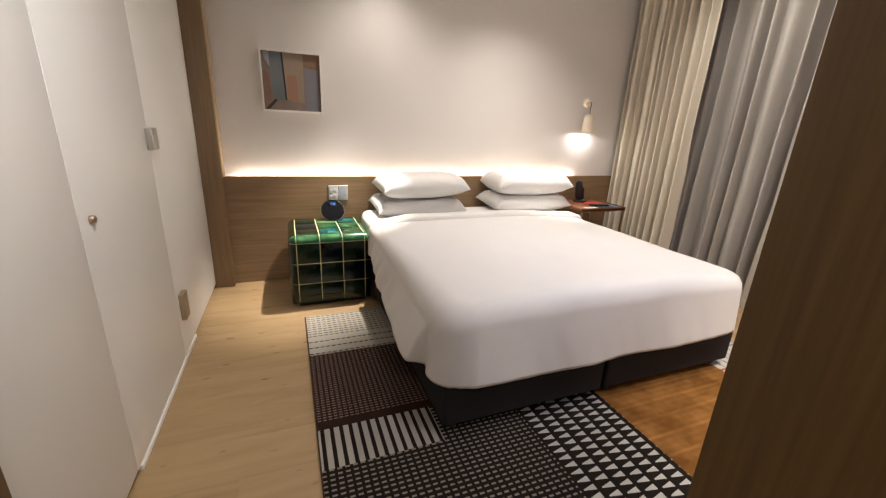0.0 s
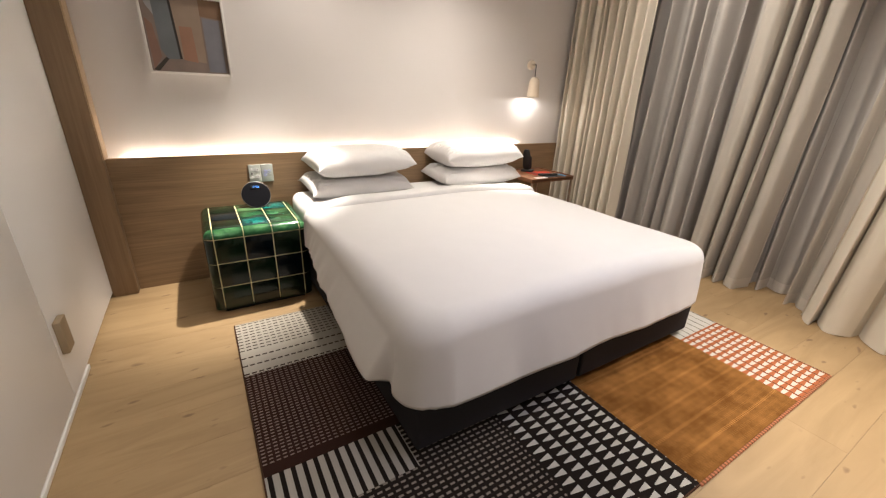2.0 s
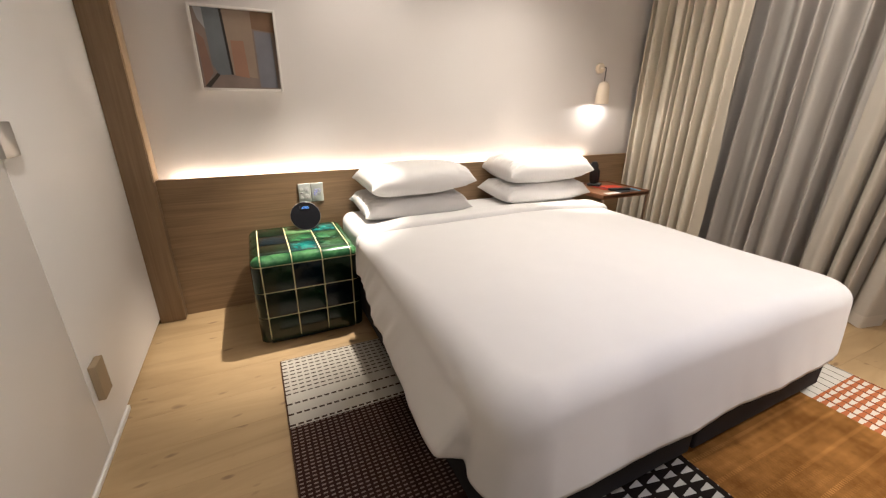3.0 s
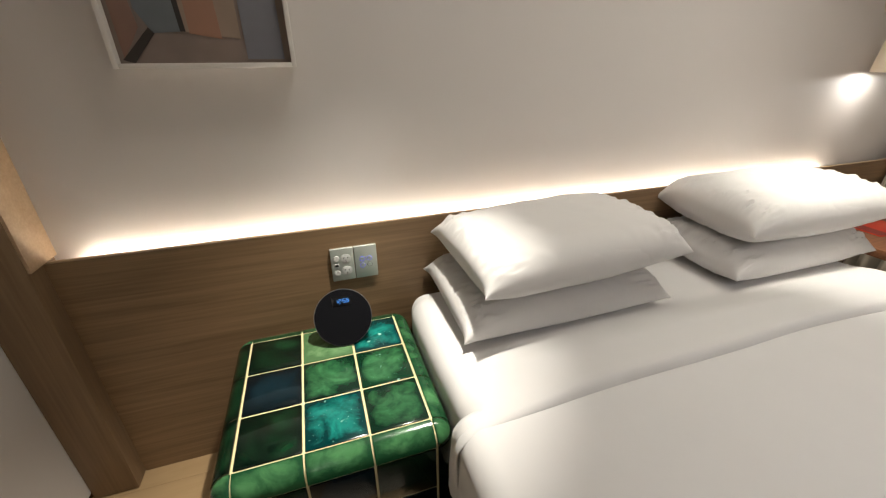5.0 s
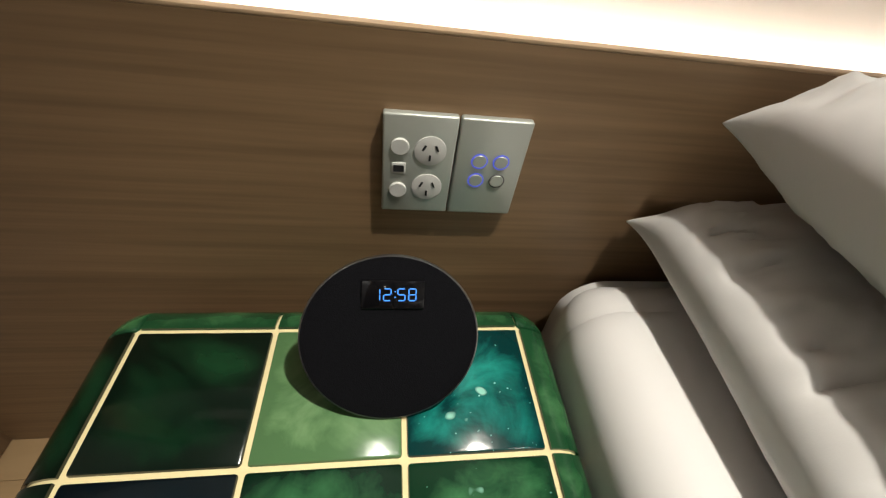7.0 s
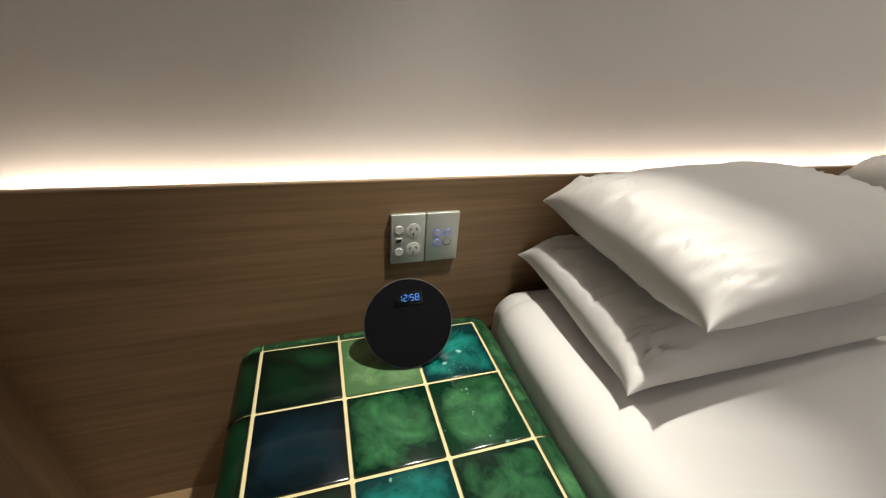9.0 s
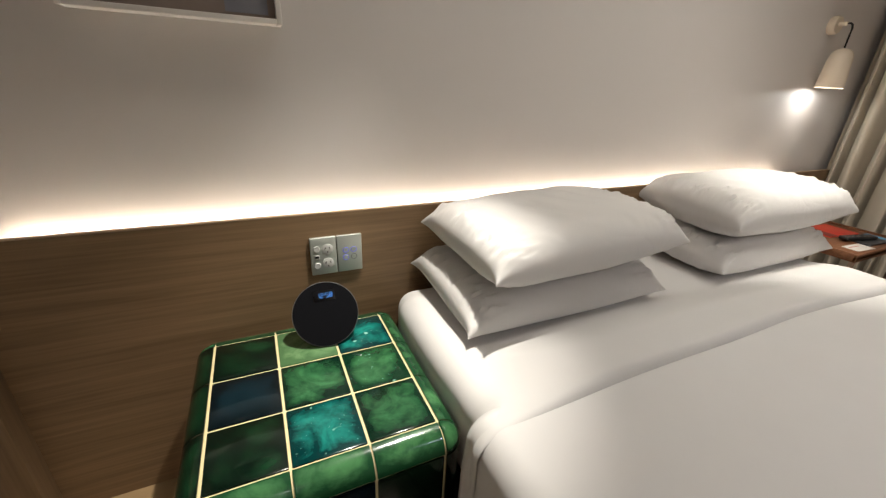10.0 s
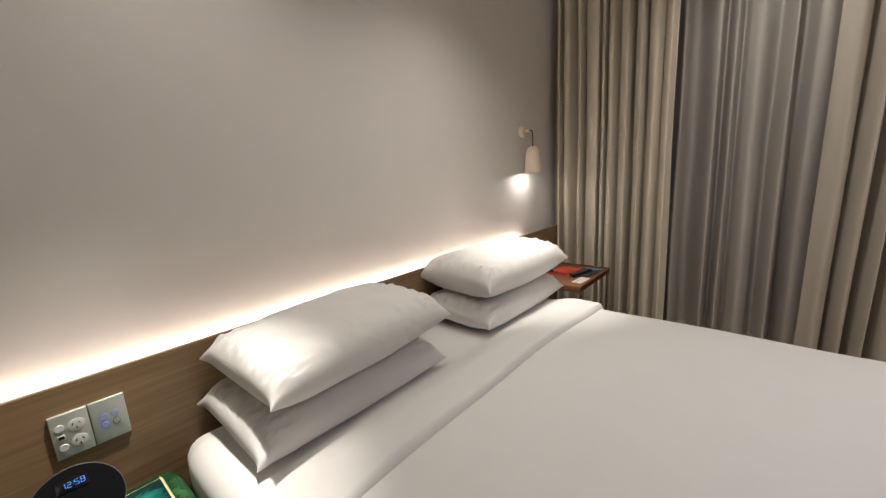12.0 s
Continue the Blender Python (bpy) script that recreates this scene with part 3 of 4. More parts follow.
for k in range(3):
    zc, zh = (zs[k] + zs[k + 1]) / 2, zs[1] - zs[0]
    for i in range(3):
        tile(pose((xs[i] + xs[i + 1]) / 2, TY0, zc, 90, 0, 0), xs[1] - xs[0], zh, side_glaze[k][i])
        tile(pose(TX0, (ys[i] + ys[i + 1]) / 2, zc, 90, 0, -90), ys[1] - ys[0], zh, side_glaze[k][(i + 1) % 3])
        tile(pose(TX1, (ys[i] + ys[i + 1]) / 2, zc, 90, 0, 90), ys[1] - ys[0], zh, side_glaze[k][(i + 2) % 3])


def quarter(length, m, material):
    """A quarter-round trim tile along x, its arc from up to -y."""
    bm = bmesh.new()
    n = 7
    rows = []
    for e in (-length / 2 + J * 0.8, length / 2 - J * 0.8):
        out = [bm.verts.new((e, -TR * math.sin(a), TR * math.cos(a))) for a in [0.06 + (math.pi / 2 - 0.12) * q / n for q in range(n + 1)]]
        inn = [bm.verts.new((e, -(TR - 0.012) * math.sin(a), (TR - 0.012) * math.cos(a))) for a in [0.06 + (math.pi / 2 - 0.12) * q / n for q in range(n + 1)]]
        rows.append((out, inn))
    (o0, i0), (o1, i1) = rows
    for q in range(n):
        bm.faces.new((o0[q], o0[q + 1], o1[q + 1], o1[q]))
        bm.faces.new((i0[q], i1[q], i1[q + 1], i0[q + 1]))
        bm.faces.new((o0[q], i0[q], i0[q + 1], o0[q + 1]))
        bm.faces.new((o1[q], o1[q + 1], i1[q + 1], i1[q]))
    bm.faces.new((o0[0], o1[0], i1[0], i0[0]))
    bm.faces.new((o0[n], i0[n], i1[n], o1[n]))
    bm.transform(m)
    bmesh.ops.recalc_face_normals(bm, faces=bm.faces[:])
    return shifted(part("edge_tile", bm, material, cube), co)


for i in range(3):
    xc, yc = (xs[i] + xs[i + 1]) / 2, (ys[i] + ys[i + 1]) / 2
    quarter(xs[1] - xs[0], pose(xc, TY0 + TR, TZ1 - TR), G_TRIM)
    quarter(xs[1] - xs[0], pose(xc, TY1 - TR, TZ1 - TR, 0, 0, 180), G_TRIM)
    quarter(ys[1] - ys[0], pose(TX1 - TR, yc, TZ1 - TR, 0, 0, 90), G_TRIM)
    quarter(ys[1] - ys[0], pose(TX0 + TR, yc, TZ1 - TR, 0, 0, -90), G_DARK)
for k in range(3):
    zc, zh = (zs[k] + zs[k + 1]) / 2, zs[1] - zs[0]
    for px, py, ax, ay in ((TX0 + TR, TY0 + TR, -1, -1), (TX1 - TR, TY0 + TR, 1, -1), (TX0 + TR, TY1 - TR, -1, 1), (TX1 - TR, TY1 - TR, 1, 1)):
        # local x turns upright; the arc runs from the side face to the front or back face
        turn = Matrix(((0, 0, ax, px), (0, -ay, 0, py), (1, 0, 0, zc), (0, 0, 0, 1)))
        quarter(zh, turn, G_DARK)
for px, py, rz in ((TX0 + TR, TY0 + TR, 180), (TX1 - TR, TY0 + TR, 270), (TX1 - TR, TY1 - TR, 0), (TX0 + TR, TY1 - TR, 90)):
    bm = bmesh.new()
    n = 6
    ring = [[bm.verts.new((TR * math.sin(a) * math.cos(c), TR * math.sin(a) * math.sin(c), TR * math.cos(a)))
             for c in [0.07 + (math.pi / 2 - 0.14) * q / n for q in range(n + 1)]] for a in [0.07 + (math.pi / 2 - 0.13) * q / n for q in range(n + 1)]]
    for p in range(n):
        for q in range(n):
            bm.faces.new((ring[p][q], ring[p + 1][q], ring[p + 1][q + 1], ring[p][q + 1]))
    bm.transform(pose(px, py, TZ1 - TR, 0, 0, rz))
    solid(shifted(part("corner_tile", bm, G_TRIM, cube), co), 0.01)

# ---- clock ----
CR = 0.0925
clock_at = Vector((-0.885, 3.445, TZ1 + 0.001))
clock = empty("clock_radio", clock_at, "round black fabric-faced digital clock speaker on the tiled cube", "clock")
face_m = pose(0, -0.006, 0.0815, 90 - 31, 0, 0)
n = Nodes("speaker_fabric", 0.9, 0, (0.012, 0.012, 0.013), 0.06)
v = n.t.nodes.new("ShaderNodeTexVoronoi")
v.inputs["Scale"].default_value = 700
n.put(v.inputs["Vector"], n.co)
n.colour(n.ramp(v.outputs["Distance"], (0.2, (0.0015, 0.0015, 0.002)), (0.5, (0.0055, 0.0055, 0.007))))
n.bump(v.outputs["Distance"], 0.25, 0.0006)
M_FABRIC = n.m
part("body", lathe([(0, -0.085), (0.030, -0.083), (0.046, -0.070), (0.060, -0.052), (0.073, -0.030), (CR - 0.005, -0.012), (CR, -0.003), (0, -0.003)], 56, face_m), M_BLACK, clock, "matt black rounded body")
part("rim", lathe([(CR - 0.0015, -0.004), (CR + 0.0004, -0.004), (CR + 0.0006, -0.002), (CR, 0.0002), (CR - 0.0012, 0.0004), (CR - 0.0015, -0.004)], 64, face_m), Nodes("dark_steel", 0.3, 1.0, (0.30, 0.30, 0.30)).m, clock, "thin bright metal rim")
part("grille", lathe([(CR - 0.0014, -0.003), (CR - 0.0014, 0.0002), (CR * 0.6, 0.002), (0, 0.0026)], 56, face_m), M_FABRIC, clock, "black woven speaker grille")
b = box(-0.0305, 0.0325, 0.037, 0.068, -0.001, 0.0042, 0.0015)
b.transform(face_m)
display = part("display", b, Nodes("display_glass", 0.08, 0, (0.004, 0.004, 0.005)).m, clock, "black glossy display window")
SEG = {"1": "bc", "2": "abged", "5": "afgcd", "8": "abcdefg"}


def segments(ch):
    w, h, k = 0.0072, 0.0125, 0.0011
    bm = bmesh.new()
    spots = {"a": (w / 2, h, 1), "g": (w / 2, h / 2, 1), "d": (w / 2, 0, 1), "f": (0, h * 0.75, 0), "b": (w, h * 0.75, 0), "e": (0, h * 0.25, 0), "c": (w, h * 0.25, 0)}
    for s in SEG[ch]:
        x, y, flat = spots[s]
        lx, ly = (w * 0.40, k / 2) if flat else (k / 2, h * 0.20)
        box(x - lx, x + lx, y - ly, y + ly, 0, 0.0006, bm=bm)
    return bm


for ch, x in (("1", -0.0215), ("2", -0.0105), ("5", 0.0035), ("8", 0.0145)):
    b = segments(ch)
    b.transform(face_m @ pose(x + 0.002, 0.0468, 0.0041) @ Matrix.Shear("XY", 4, (0.12, 0)))
    part("digit", b, M_DIGIT, display, "glowing blue digit")
bm = bmesh.new()
for y in (0.0475, 0.0535):
    box(0.0003, 0.0015, y, y + 0.0012, 0, 0.0006, bm=bm)
bm.transform(face_m @ pose(0.002, 0.0023, 0.0041))
part("colon", bm, M_DIGIT, display, "glowing blue colon")

# ---- switch plates ----
OX0, OXM, OX1, OZ0, OZ1 = -0.899, -0.8185, -0.738, 0.676, 0.800
M_PLATE = Nodes("satin_silver_plate", 0.42, 0.55, (0.50, 0.525, 0.485)).m
M_WHITEP = Nodes("pale_grey_plastic", 0.4, 0, (0.55, 0.55, 0.53)).m


def plate(x0, x1, label):
    ob = empty("wall_plate", ((x0 + x1) / 2, 3.60, (OZ0 + OZ1) / 2), label, "wall socket")
    part("plate", box(-(x1 - x0) / 2 + 0.001, (x1 - x0) / 2 - 0.001, -0.011, 0, -(OZ1 - OZ0) / 2, (OZ1 - OZ0) / 2, 0.0025, 3), M_PLATE, ob)
    return ob


def disc(x, z, r, depth, sx=1.0):
    return lathe([(0, 0), (r, 0), (r, depth * 0.7), (r * 0.93, depth), (0, depth)], 32, pose(x, -0.011, z, 90, 0, 0) @ Matrix.Diagonal((sx, 1, 1, 1)))


sock = plate(OX0, OXM, "satin silver double power socket plate with charging port")
for z in (0.022, -0.025):
    s_ob = part("socket", disc(0.012, z, 0.0175, 0.0015), M_WHITEP, sock, "pale round three-slot socket")
    for dx, dz, ang in ((-0.007, 0.004, 25), (0.007, 0.004, -25), (0, -0.008, 0)):
        b = box(-0.0011, 0.0011, -0.0004, 0.0004, -0.0036, 0.0036)
        b.transform(pose(0.012 + dx, -0.0127, z + dz, 0, ang, 0))
        part("slot", b, M_BLACK, s_ob)
for z, dz in ((0.026, 0.0), (-0.030, 0.0)):
    part("rocker", disc(-0.021, z, 0.0098, 0.0028), M_WHITEP, sock, "small white rocker switch")
part("usb_port", box(-0.029, -0.0135, -0.0125, -0.010, -0.008, 0.006, 0.001), M_WHITEP, sock)
part("usb_slot", box(-0.027, -0.0155, -0.0132, -0.011, -0.005, 0.003), M_BLACK, sock, "black port opening")
sw = plate(OXM, OX1, "satin silver light switch plate with four round lit buttons")
for x, z, lit in ((-0.0125, 0.013, 1), (0.0125, 0.013, 1), (-0.0125, -0.012, 1), (0.0125, -0.012, 0)):
    bt = part("button", disc(x, z, 0.0078, 0.002), M_PLATE, sw)
    ring = lathe([(0.0082, 0.0006), (0.0094, 0.0006), (0.0094, 0.0014), (0.0082, 0.0014), (0.0082, 0.0006)], 32, pose(x, -0.011, z, 90, 0, 0))
    part("ring", ring, M_RING if lit else M_GREYRING, bt, "glowing blue ring" if lit else "unlit grey ring")

# ---- picture ----
PX0, PX1, PZ0, PZ1 = -1.345, -0.912, 1.366, 1.795
pic = empty("framed_picture", ((PX0 + PX1) / 2, HEAD, (PZ0 + PZ1) / 2), "small square abstract photograph of interior planes in a white frame", "picture")
pc = pic.location.copy()
M_FRAME = paint("white_frame", (0.74, 0.71, 0.68), 0.4)
fw, fd = 0.012, 0.060
for x0, x1, z0, z1 in ((PX0, PX0 + fw, PZ0, PZ1), (PX1 - fw, PX1, PZ0, PZ1), (PX0 + fw, PX1 - fw, PZ0, PZ0 + fw), (PX0 + fw, PX1 - fw, PZ1 - fw, PZ1)):
    shifted(part("frame_side", box(x0, x1, HEAD - fd, HEAD - 0.0005, z0, z1, 0.0015), M_FRAME, pic), pc)
IW, IH = PX1 - PX0 - 2 * fw, PZ1 - PZ0 - 2 * fw


def art(pts, depth, material, name="print_area"):
    bm = bmesh.new()
    vs = [bm.verts.new((-IW / 2 + u * IW, 0.0, -IH / 2 + w * IH)) for u, w in pts]
    bm.faces.new(vs)
    bmesh.ops.recalc_face_normals(bm, faces=bm.faces[:])
    ex = bmesh.ops.extrude_face_region(bm, geom=bm.faces[:])
    for g in ex["geom"]:
        if isinstance(g, bmesh.types.BMVert):
            g.co.y -= 0.0004
    bm.transform(Matrix.Translation((0, -0.034 - depth, 0)))
    bmesh.ops.recalc_face_normals(bm, faces=bm.faces[:])
    part(name, bm, material, pic)


def ink(name, a, b2):
    n = Nodes(name, 0.5)
    n.colour(n.mix(n.ramp(n.noise(6, 3), (0.3, 0.0), (0.7, 1.0)), a, b2))
    return n.m


art([(0, 0), (1, 0), (1, 1), (0, 1)], 0.0, ink("print_taupe", (0.26, 0.20, 0.17), (0.19, 0.15, 0.13)))
art([(0.03, 1), (0.15, 1), (0.15, 0.72), (0.06, 0.86)], 0.0006, ink("print_pale", (0.36, 0.35, 0.36), (0.30, 0.30, 0.32)))
art([(0.13, 1), (0.33, 1), (0.37, 0.18), (0.22, 0.17), (0.15, 0.3)], 0.0012, ink("print_slate", (0.17, 0.19, 0.21), (0.13, 0.145, 0.16)))
art([(0.33, 1), (0.36, 1), (0.40, 0.18), (0.37, 0.18)], 0.0018, ink("print_black", (0.02, 0.018, 0.018), (0.03, 0.025, 0.024)))
art([(0.36, 1), (0.71, 1), (0.71, 0.14), (0.40, 0.18)], 0.0015, ink("print_sand", (0.33, 0.25, 0.19), (0.27, 0.20, 0.155)))
art([(0.42, 0.62), (0.58, 0.62), (0.60, 0.14), (0.42, 0.17)], 0.0021, ink("print_terracotta", (0.36, 0.19, 0.125), (0.30, 0.165, 0.11)))
art([(0.71, 1), (1, 1), (1, 0.75), (0.71, 0.78)], 0.0018, ink("print_brown", (0.17, 0.095, 0.055), (0.23, 0.14, 0.085)))
art([(0.73, 0.76), (0.95, 0.74), (0.96, 0.02), (0.73, 0.02)], 0.0024, ink("print_blue_grey", (0.22, 0.22, 0.25), (0.17, 0.17, 0.20)))
art([(0.02, 0.7), (0.10, 0.62), (0.15, 0.2), (0.03, 0.02)], 0.0024, ink("print_rust", (0.27, 0.15, 0.11), (0.22, 0.13, 0.10)))
art([(0.02, 0.02), (0.20, 0.20), (0.23, 0.17), (0.08, 0.0)], 0.003, ink("print_shadow", (0.045, 0.035, 0.03), (0.03, 0.025, 0.02)))

# ---- wall lamp ----
lamp = empty("wall_lamp", (1.676, HEAD, 1.602), "cream wall lamp with a hanging domed shade, switched on", "wall lamp")
M_CREAM = paint("cream_enamel", (0.72, 0.62, 0.50), 0.35)
SHX, SHY, SHZ = -0.012, -0.094, -0.106
part("mount", lathe([(0, 0), (0.040, 0), (0.042, 0.004), (0.042, 0.024), (0.037, 0.032), (0.0, 0.033)], 32, pose(0, 0, 0, 90, 0, 0)), M_CREAM, lamp, "cream round wall mount")
part("knuckle", lathe([(0, 0.03), (0.010, 0.03), (0.010, 0.062), (0.007, 0.066), (0, 0.066)], 20, pose(0, 0, 0.004, 90, 0, 0)), M_CREAM, lamp, "short cream stem")
part("arm", tube([(0, -0.060, 0.004), (-0.003, -0.078, 0.004), (-0.008, -0.089, -0.004), (-0.011, SHY, -0.022), (SHX, SHY, -0.05), (SHX, SHY, SHZ - 0.004)], 0.0042), M_BLACK, lamp, "thin dark bent arm")
sh = [(0.010, 0.0), (0.024, -0.004), (0.037, -0.014), (0.045, -0.030), (0.049, -0.052), (0.053, -0.11), (0.058, -0.180)]
sh_in = [(r - 0.003, z - 0.003) for r, z in sh]
shade = part("shade", lathe([(0, 0.0)] + sh + [(sh[-1][0] - 0.003, sh[-1][1])] + sh_in[::-1][1:] + [(0, -0.003)], 40, pose(SHX, SHY, SHZ)), M_CREAM, lamp, "cream domed metal shade")
part("bulb", lathe([(0, -0.06), (0.016, -0.06), (0.020, -0.085), (0.024, -0.11), (0.018, -0.135), (0, -0.142)], 20, pose(SHX, SHY, SHZ)), M_BULB, shade, "glowing warm bulb")

# ---- side table by the curtain ----
SX0, SX1, SY0, SY1, SZ = 1.33, 1.86, 3.085, 3.56, 0.632
table = empty("side_table", ((SX0 + SX1) / 2, (SY0 + SY1) / 2, 0), "small red-brown wooden tray side table on thin metal legs", "side table")
to = table.location.copy()
shifted(part("top", box(SX0, SX1, SY0, SY1, SZ - 0.022, SZ - 0.004, 0.002), M_WALNUT, table), to)
for x0, x1, y0, y1 in ((SX0, SX1, SY0, SY0 + 0.012), (SX0, SX1, SY1 - 0.012, SY1), (SX0, SX0 + 0.012, SY0 + 0.012, SY1 - 0.012), (SX1 - 0.012, SX1, SY0 + 0.012, SY1 - 0.012)):
    shifted(part("rim", box(x0, x1, y0, y1, SZ - 0.032, SZ + 0.006, 0.002), M_WALNUT, table), to)
for x in (SX0 + 0.012, SX1 - 0.012):
    for y in (SY0 + 0.012, SY1 - 0.012):
        shifted(part("leg", box(x - 0.009, x + 0.009, y - 0.009, y + 0.009, 0.0, SZ - 0.03, 0.002), M_BRONZE, table, "thin bronze metal leg"), to)
z0 = SZ - 0.004


def flat_thing(name, x, y, turn, label, category, z=0.0):
    ob = empty(name, (x, y, z0 + z), label, category)
    ob.rotation_euler = (0, 0, radians(turn))
    return ob


leaf = flat_thing("red_booklet", 1.66, 3.33, -6, "flat red and orange printed booklet on the side table", "booklet")
part("cover", box(-0.12, 0.12, -0.075, 0.075, 0.0, 0.004, 0.001), ink("red_print", (0.66, 0.07, 0.03), (0.55, 0.04, 0.025)), leaf)
part("cover_band", box(-0.118, -0.05, -0.073, 0.073, 0.0042, 0.0048), ink("dark_red_print", (0.24, 0.03, 0.02), (0.18, 0.025, 0.02)), leaf, "dark red printed band")
folder = flat_thing("dark_folder", 1.70, 3.18, -4, "dark booklet with a blue end on the side table", "booklet")
part("cover", box(-0.12, 0.07, -0.055, 0.055, 0.0, 0.006, 0.001), ink("charcoal_print", (0.03, 0.03, 0.034), (0.045, 0.045, 0.05)), folder)
part("blue_band", box(0.0705, 0.105, -0.055, 0.055, 0.0, 0.006, 0.001), ink("blue_print", (0.10, 0.35, 0.62), (0.08, 0.28, 0.5)), folder, "pale blue band")
card = flat_thing("paper_card", 1.50, 3.145, -4, "small white paper card on the side table", "card")
part("sheet", box(-0.07, 0.07, -0.032, 0.032, 0.0, 0.002), paint("card_white", (0.7, 0.66, 0.62)), card)
part("print_bar", box(-0.055, 0.02, 0.008, 0.014, 0.002, 0.0026), ink("pink_print", (0.55, 0.25, 0.22), (0.5, 0.22, 0.2)), card, "pale red printed bar")
remote = flat_thing("remote_control", 1.63, 3.20, -14, "slim black remote control lying on booklets", "remote control", 0.0065)
part("case", box(-0.095, 0.095, -0.021, 0.021, 0.0, 0.017, 0.005, 3), M_BLACK, remote)
for k in range(6):
    for e in (-0.008, 0.008):
        part("button", box(-0.078 + k * 0.024, -0.068 + k * 0.024, e - 0.004, e + 0.004, 0.0165, 0.0182, 0.0008), M_GREYRING, remote)
phone = flat_thing("telephone", 1.60, 3.45, 32, "black upright desk telephone on the side table", "telephone")
part("base", box(-0.05, 0.05, -0.055, 0.055, 0.0, 0.022, 0.008, 3), M_BLACK, phone)


def curved_slab(h, lean, bow, x0, x1, width):
    """An upright slab that leans and bows along its height, with rounded ends."""
    bm = bmesh.new()
    rings = []
    for k in range(15):
        f = k / 14
        w = width / 2 * (0.55 + 0.45 * min(1.0, 6 * f, 6 * (1 - f)) ** 0.6)
        cx, t = lean * f + bow * math.sin(math.pi * f), (x1 - x0) / 2
        ring = [(cx + (x0 + x1) / 2 + t * math.cos(a) * (1.0 if abs(math.cos(a)) < 0.8 else 0.9), w * math.sin(a)) for a in [2 * math.pi * q / 16 for q in range(16)]]
        rings.append([bm.verts.new((x, y, h * f)) for x, y in ring])
    for r0, r1 in zip(rings, rings[1:]):
        for q in range(16):
            bm.faces.new((r0[q], r0[(q + 1) % 16], r1[(q + 1) % 16], r1[q]))
    bm.faces.new(rings[0][::-1])
    bm.faces.new(rings[-1])
    return bm


b = curved_slab(0.200, -0.055, -0.014, -0.026, 0.012, 0.072)
b.transform(Matrix.Translation((0, 0.01, 0.018)))
part("handset", b, M_BLACK, phone, "black curved handset")
b = curved_slab(0.140, -0.032, -0.006, 0.014, 0.046, 0.085)
b.transform(Matrix.Translation((0, 0.01, 0.018)))
part("cradle", b, M_BLACK, phone, "black upright cradle")
part("screen", box(-0.022, 0.022, -0.05, -0.022, 0.0215, 0.0245, 0.001), M_GREYRING, phone)

# ---- curtains ----


def curtain(name, y_from, y_to, x_mid, amp, folds, seed, material, label, z0=0.003, z1=2.56, flare=0.0, nu=220, nv=26, pleat=0.5, lean=None, sharp=0.75):
    span = y_to - y_from
    amps = [0.5 + 1.0 * random.Random(seed + k).random() for k in range(folds + 3)]
    shift = [1.0 * (random.Random(seed * 3 + k).random() - 0.5) for k in range(folds + 3)]

    def fn(u, v):
        z = z0 + (z1 - z0) * v
        ph = u * folds
        k = int(ph)
        f = ph - k
        a = amps[k] * (1 - f) + amps[k + 1] * f
        s = shift[k] * (1 - f) + shift[k + 1] * f
        low = (1 - v) ** 2
        q = ph + s + 0.10 * noise.noise(Vector((u * 6, z * 0.7, seed)))
        w = 2 * abs(math.sin(math.pi * q)) ** sharp - 1
        x = x_mid - amp * a * (1 + 0.35 * low) * w - flare * low
        y = y_from + span * u + 0.3 * span / folds * math.cos(2 * math.pi * (ph + s)) * a * pleat
        if lean is not None:
            y += lean[0] * (1 - v) ** 1.4 * math.exp(-((y - lean[1]) / lean[2]) ** 2)
        x += 0.012 * noise.noise(Vector((u * 9, z * 1.1, seed + 4)))
        return Vector((x, y, z + (0.012 * noise.noise(Vector((u * 11, 0, seed))) if v == 0 else 0)))
    ob = finish(name, grid_sheet(nu, nv, fn), material, angle=179)
    return tagged(ob, label, "curtain")


curtain("curtain", 2.80, 3.62, 2.16, 0.072, 10, 3, M_DRAPE, "heavy beige floor-length curtain gathered beside the headboard")
curtain("curtain", 0.46, 1.14, 2.25, 0.060, 5, 8, M_DRAPE, "heavy beige floor-length curtain gathered at the window end", flare=0.09, lean=(0.10, 1.0, 0.4), sharp=0.9)
curtain("sheer_curtain", 1.52, 3.56, 2.47, 0.060, 13, 15, M_SHEER, "grey translucent floor-length sheer curtain across the window", flare=0.02, nu=420, pleat=0.2, sharp=1.9)
curtain("sheer_curtain", 1.56, 2.06, 2.32, 0.070, 4, 27, M_SHEER_THICK, "beige sheer curtain bunched in wide soft folds at its edge", flare=0.06, nu=180, pleat=0.45, lean=(0.06, 1.7, 0.4), sharp=1.1)
curtain("sheer_curtain", 0.50, 1.62, 2.50, 0.022, 4, 33, M_SHEER, "grey translucent sheer curtain hanging almost flat", flare=0.02, nu=160, pleat=0.2, sharp=1.6)
curtain("sheer_curtain", 1.02, 1.34, 2.37, 0.062, 2, 41, M_SHEER_THICK, "beige sheer curtain edge folded beside the heavy curtain", flare=0.05, nu=110, pleat=0.45, lean=(0.05, 1.2, 0.4), sharp=1.1)

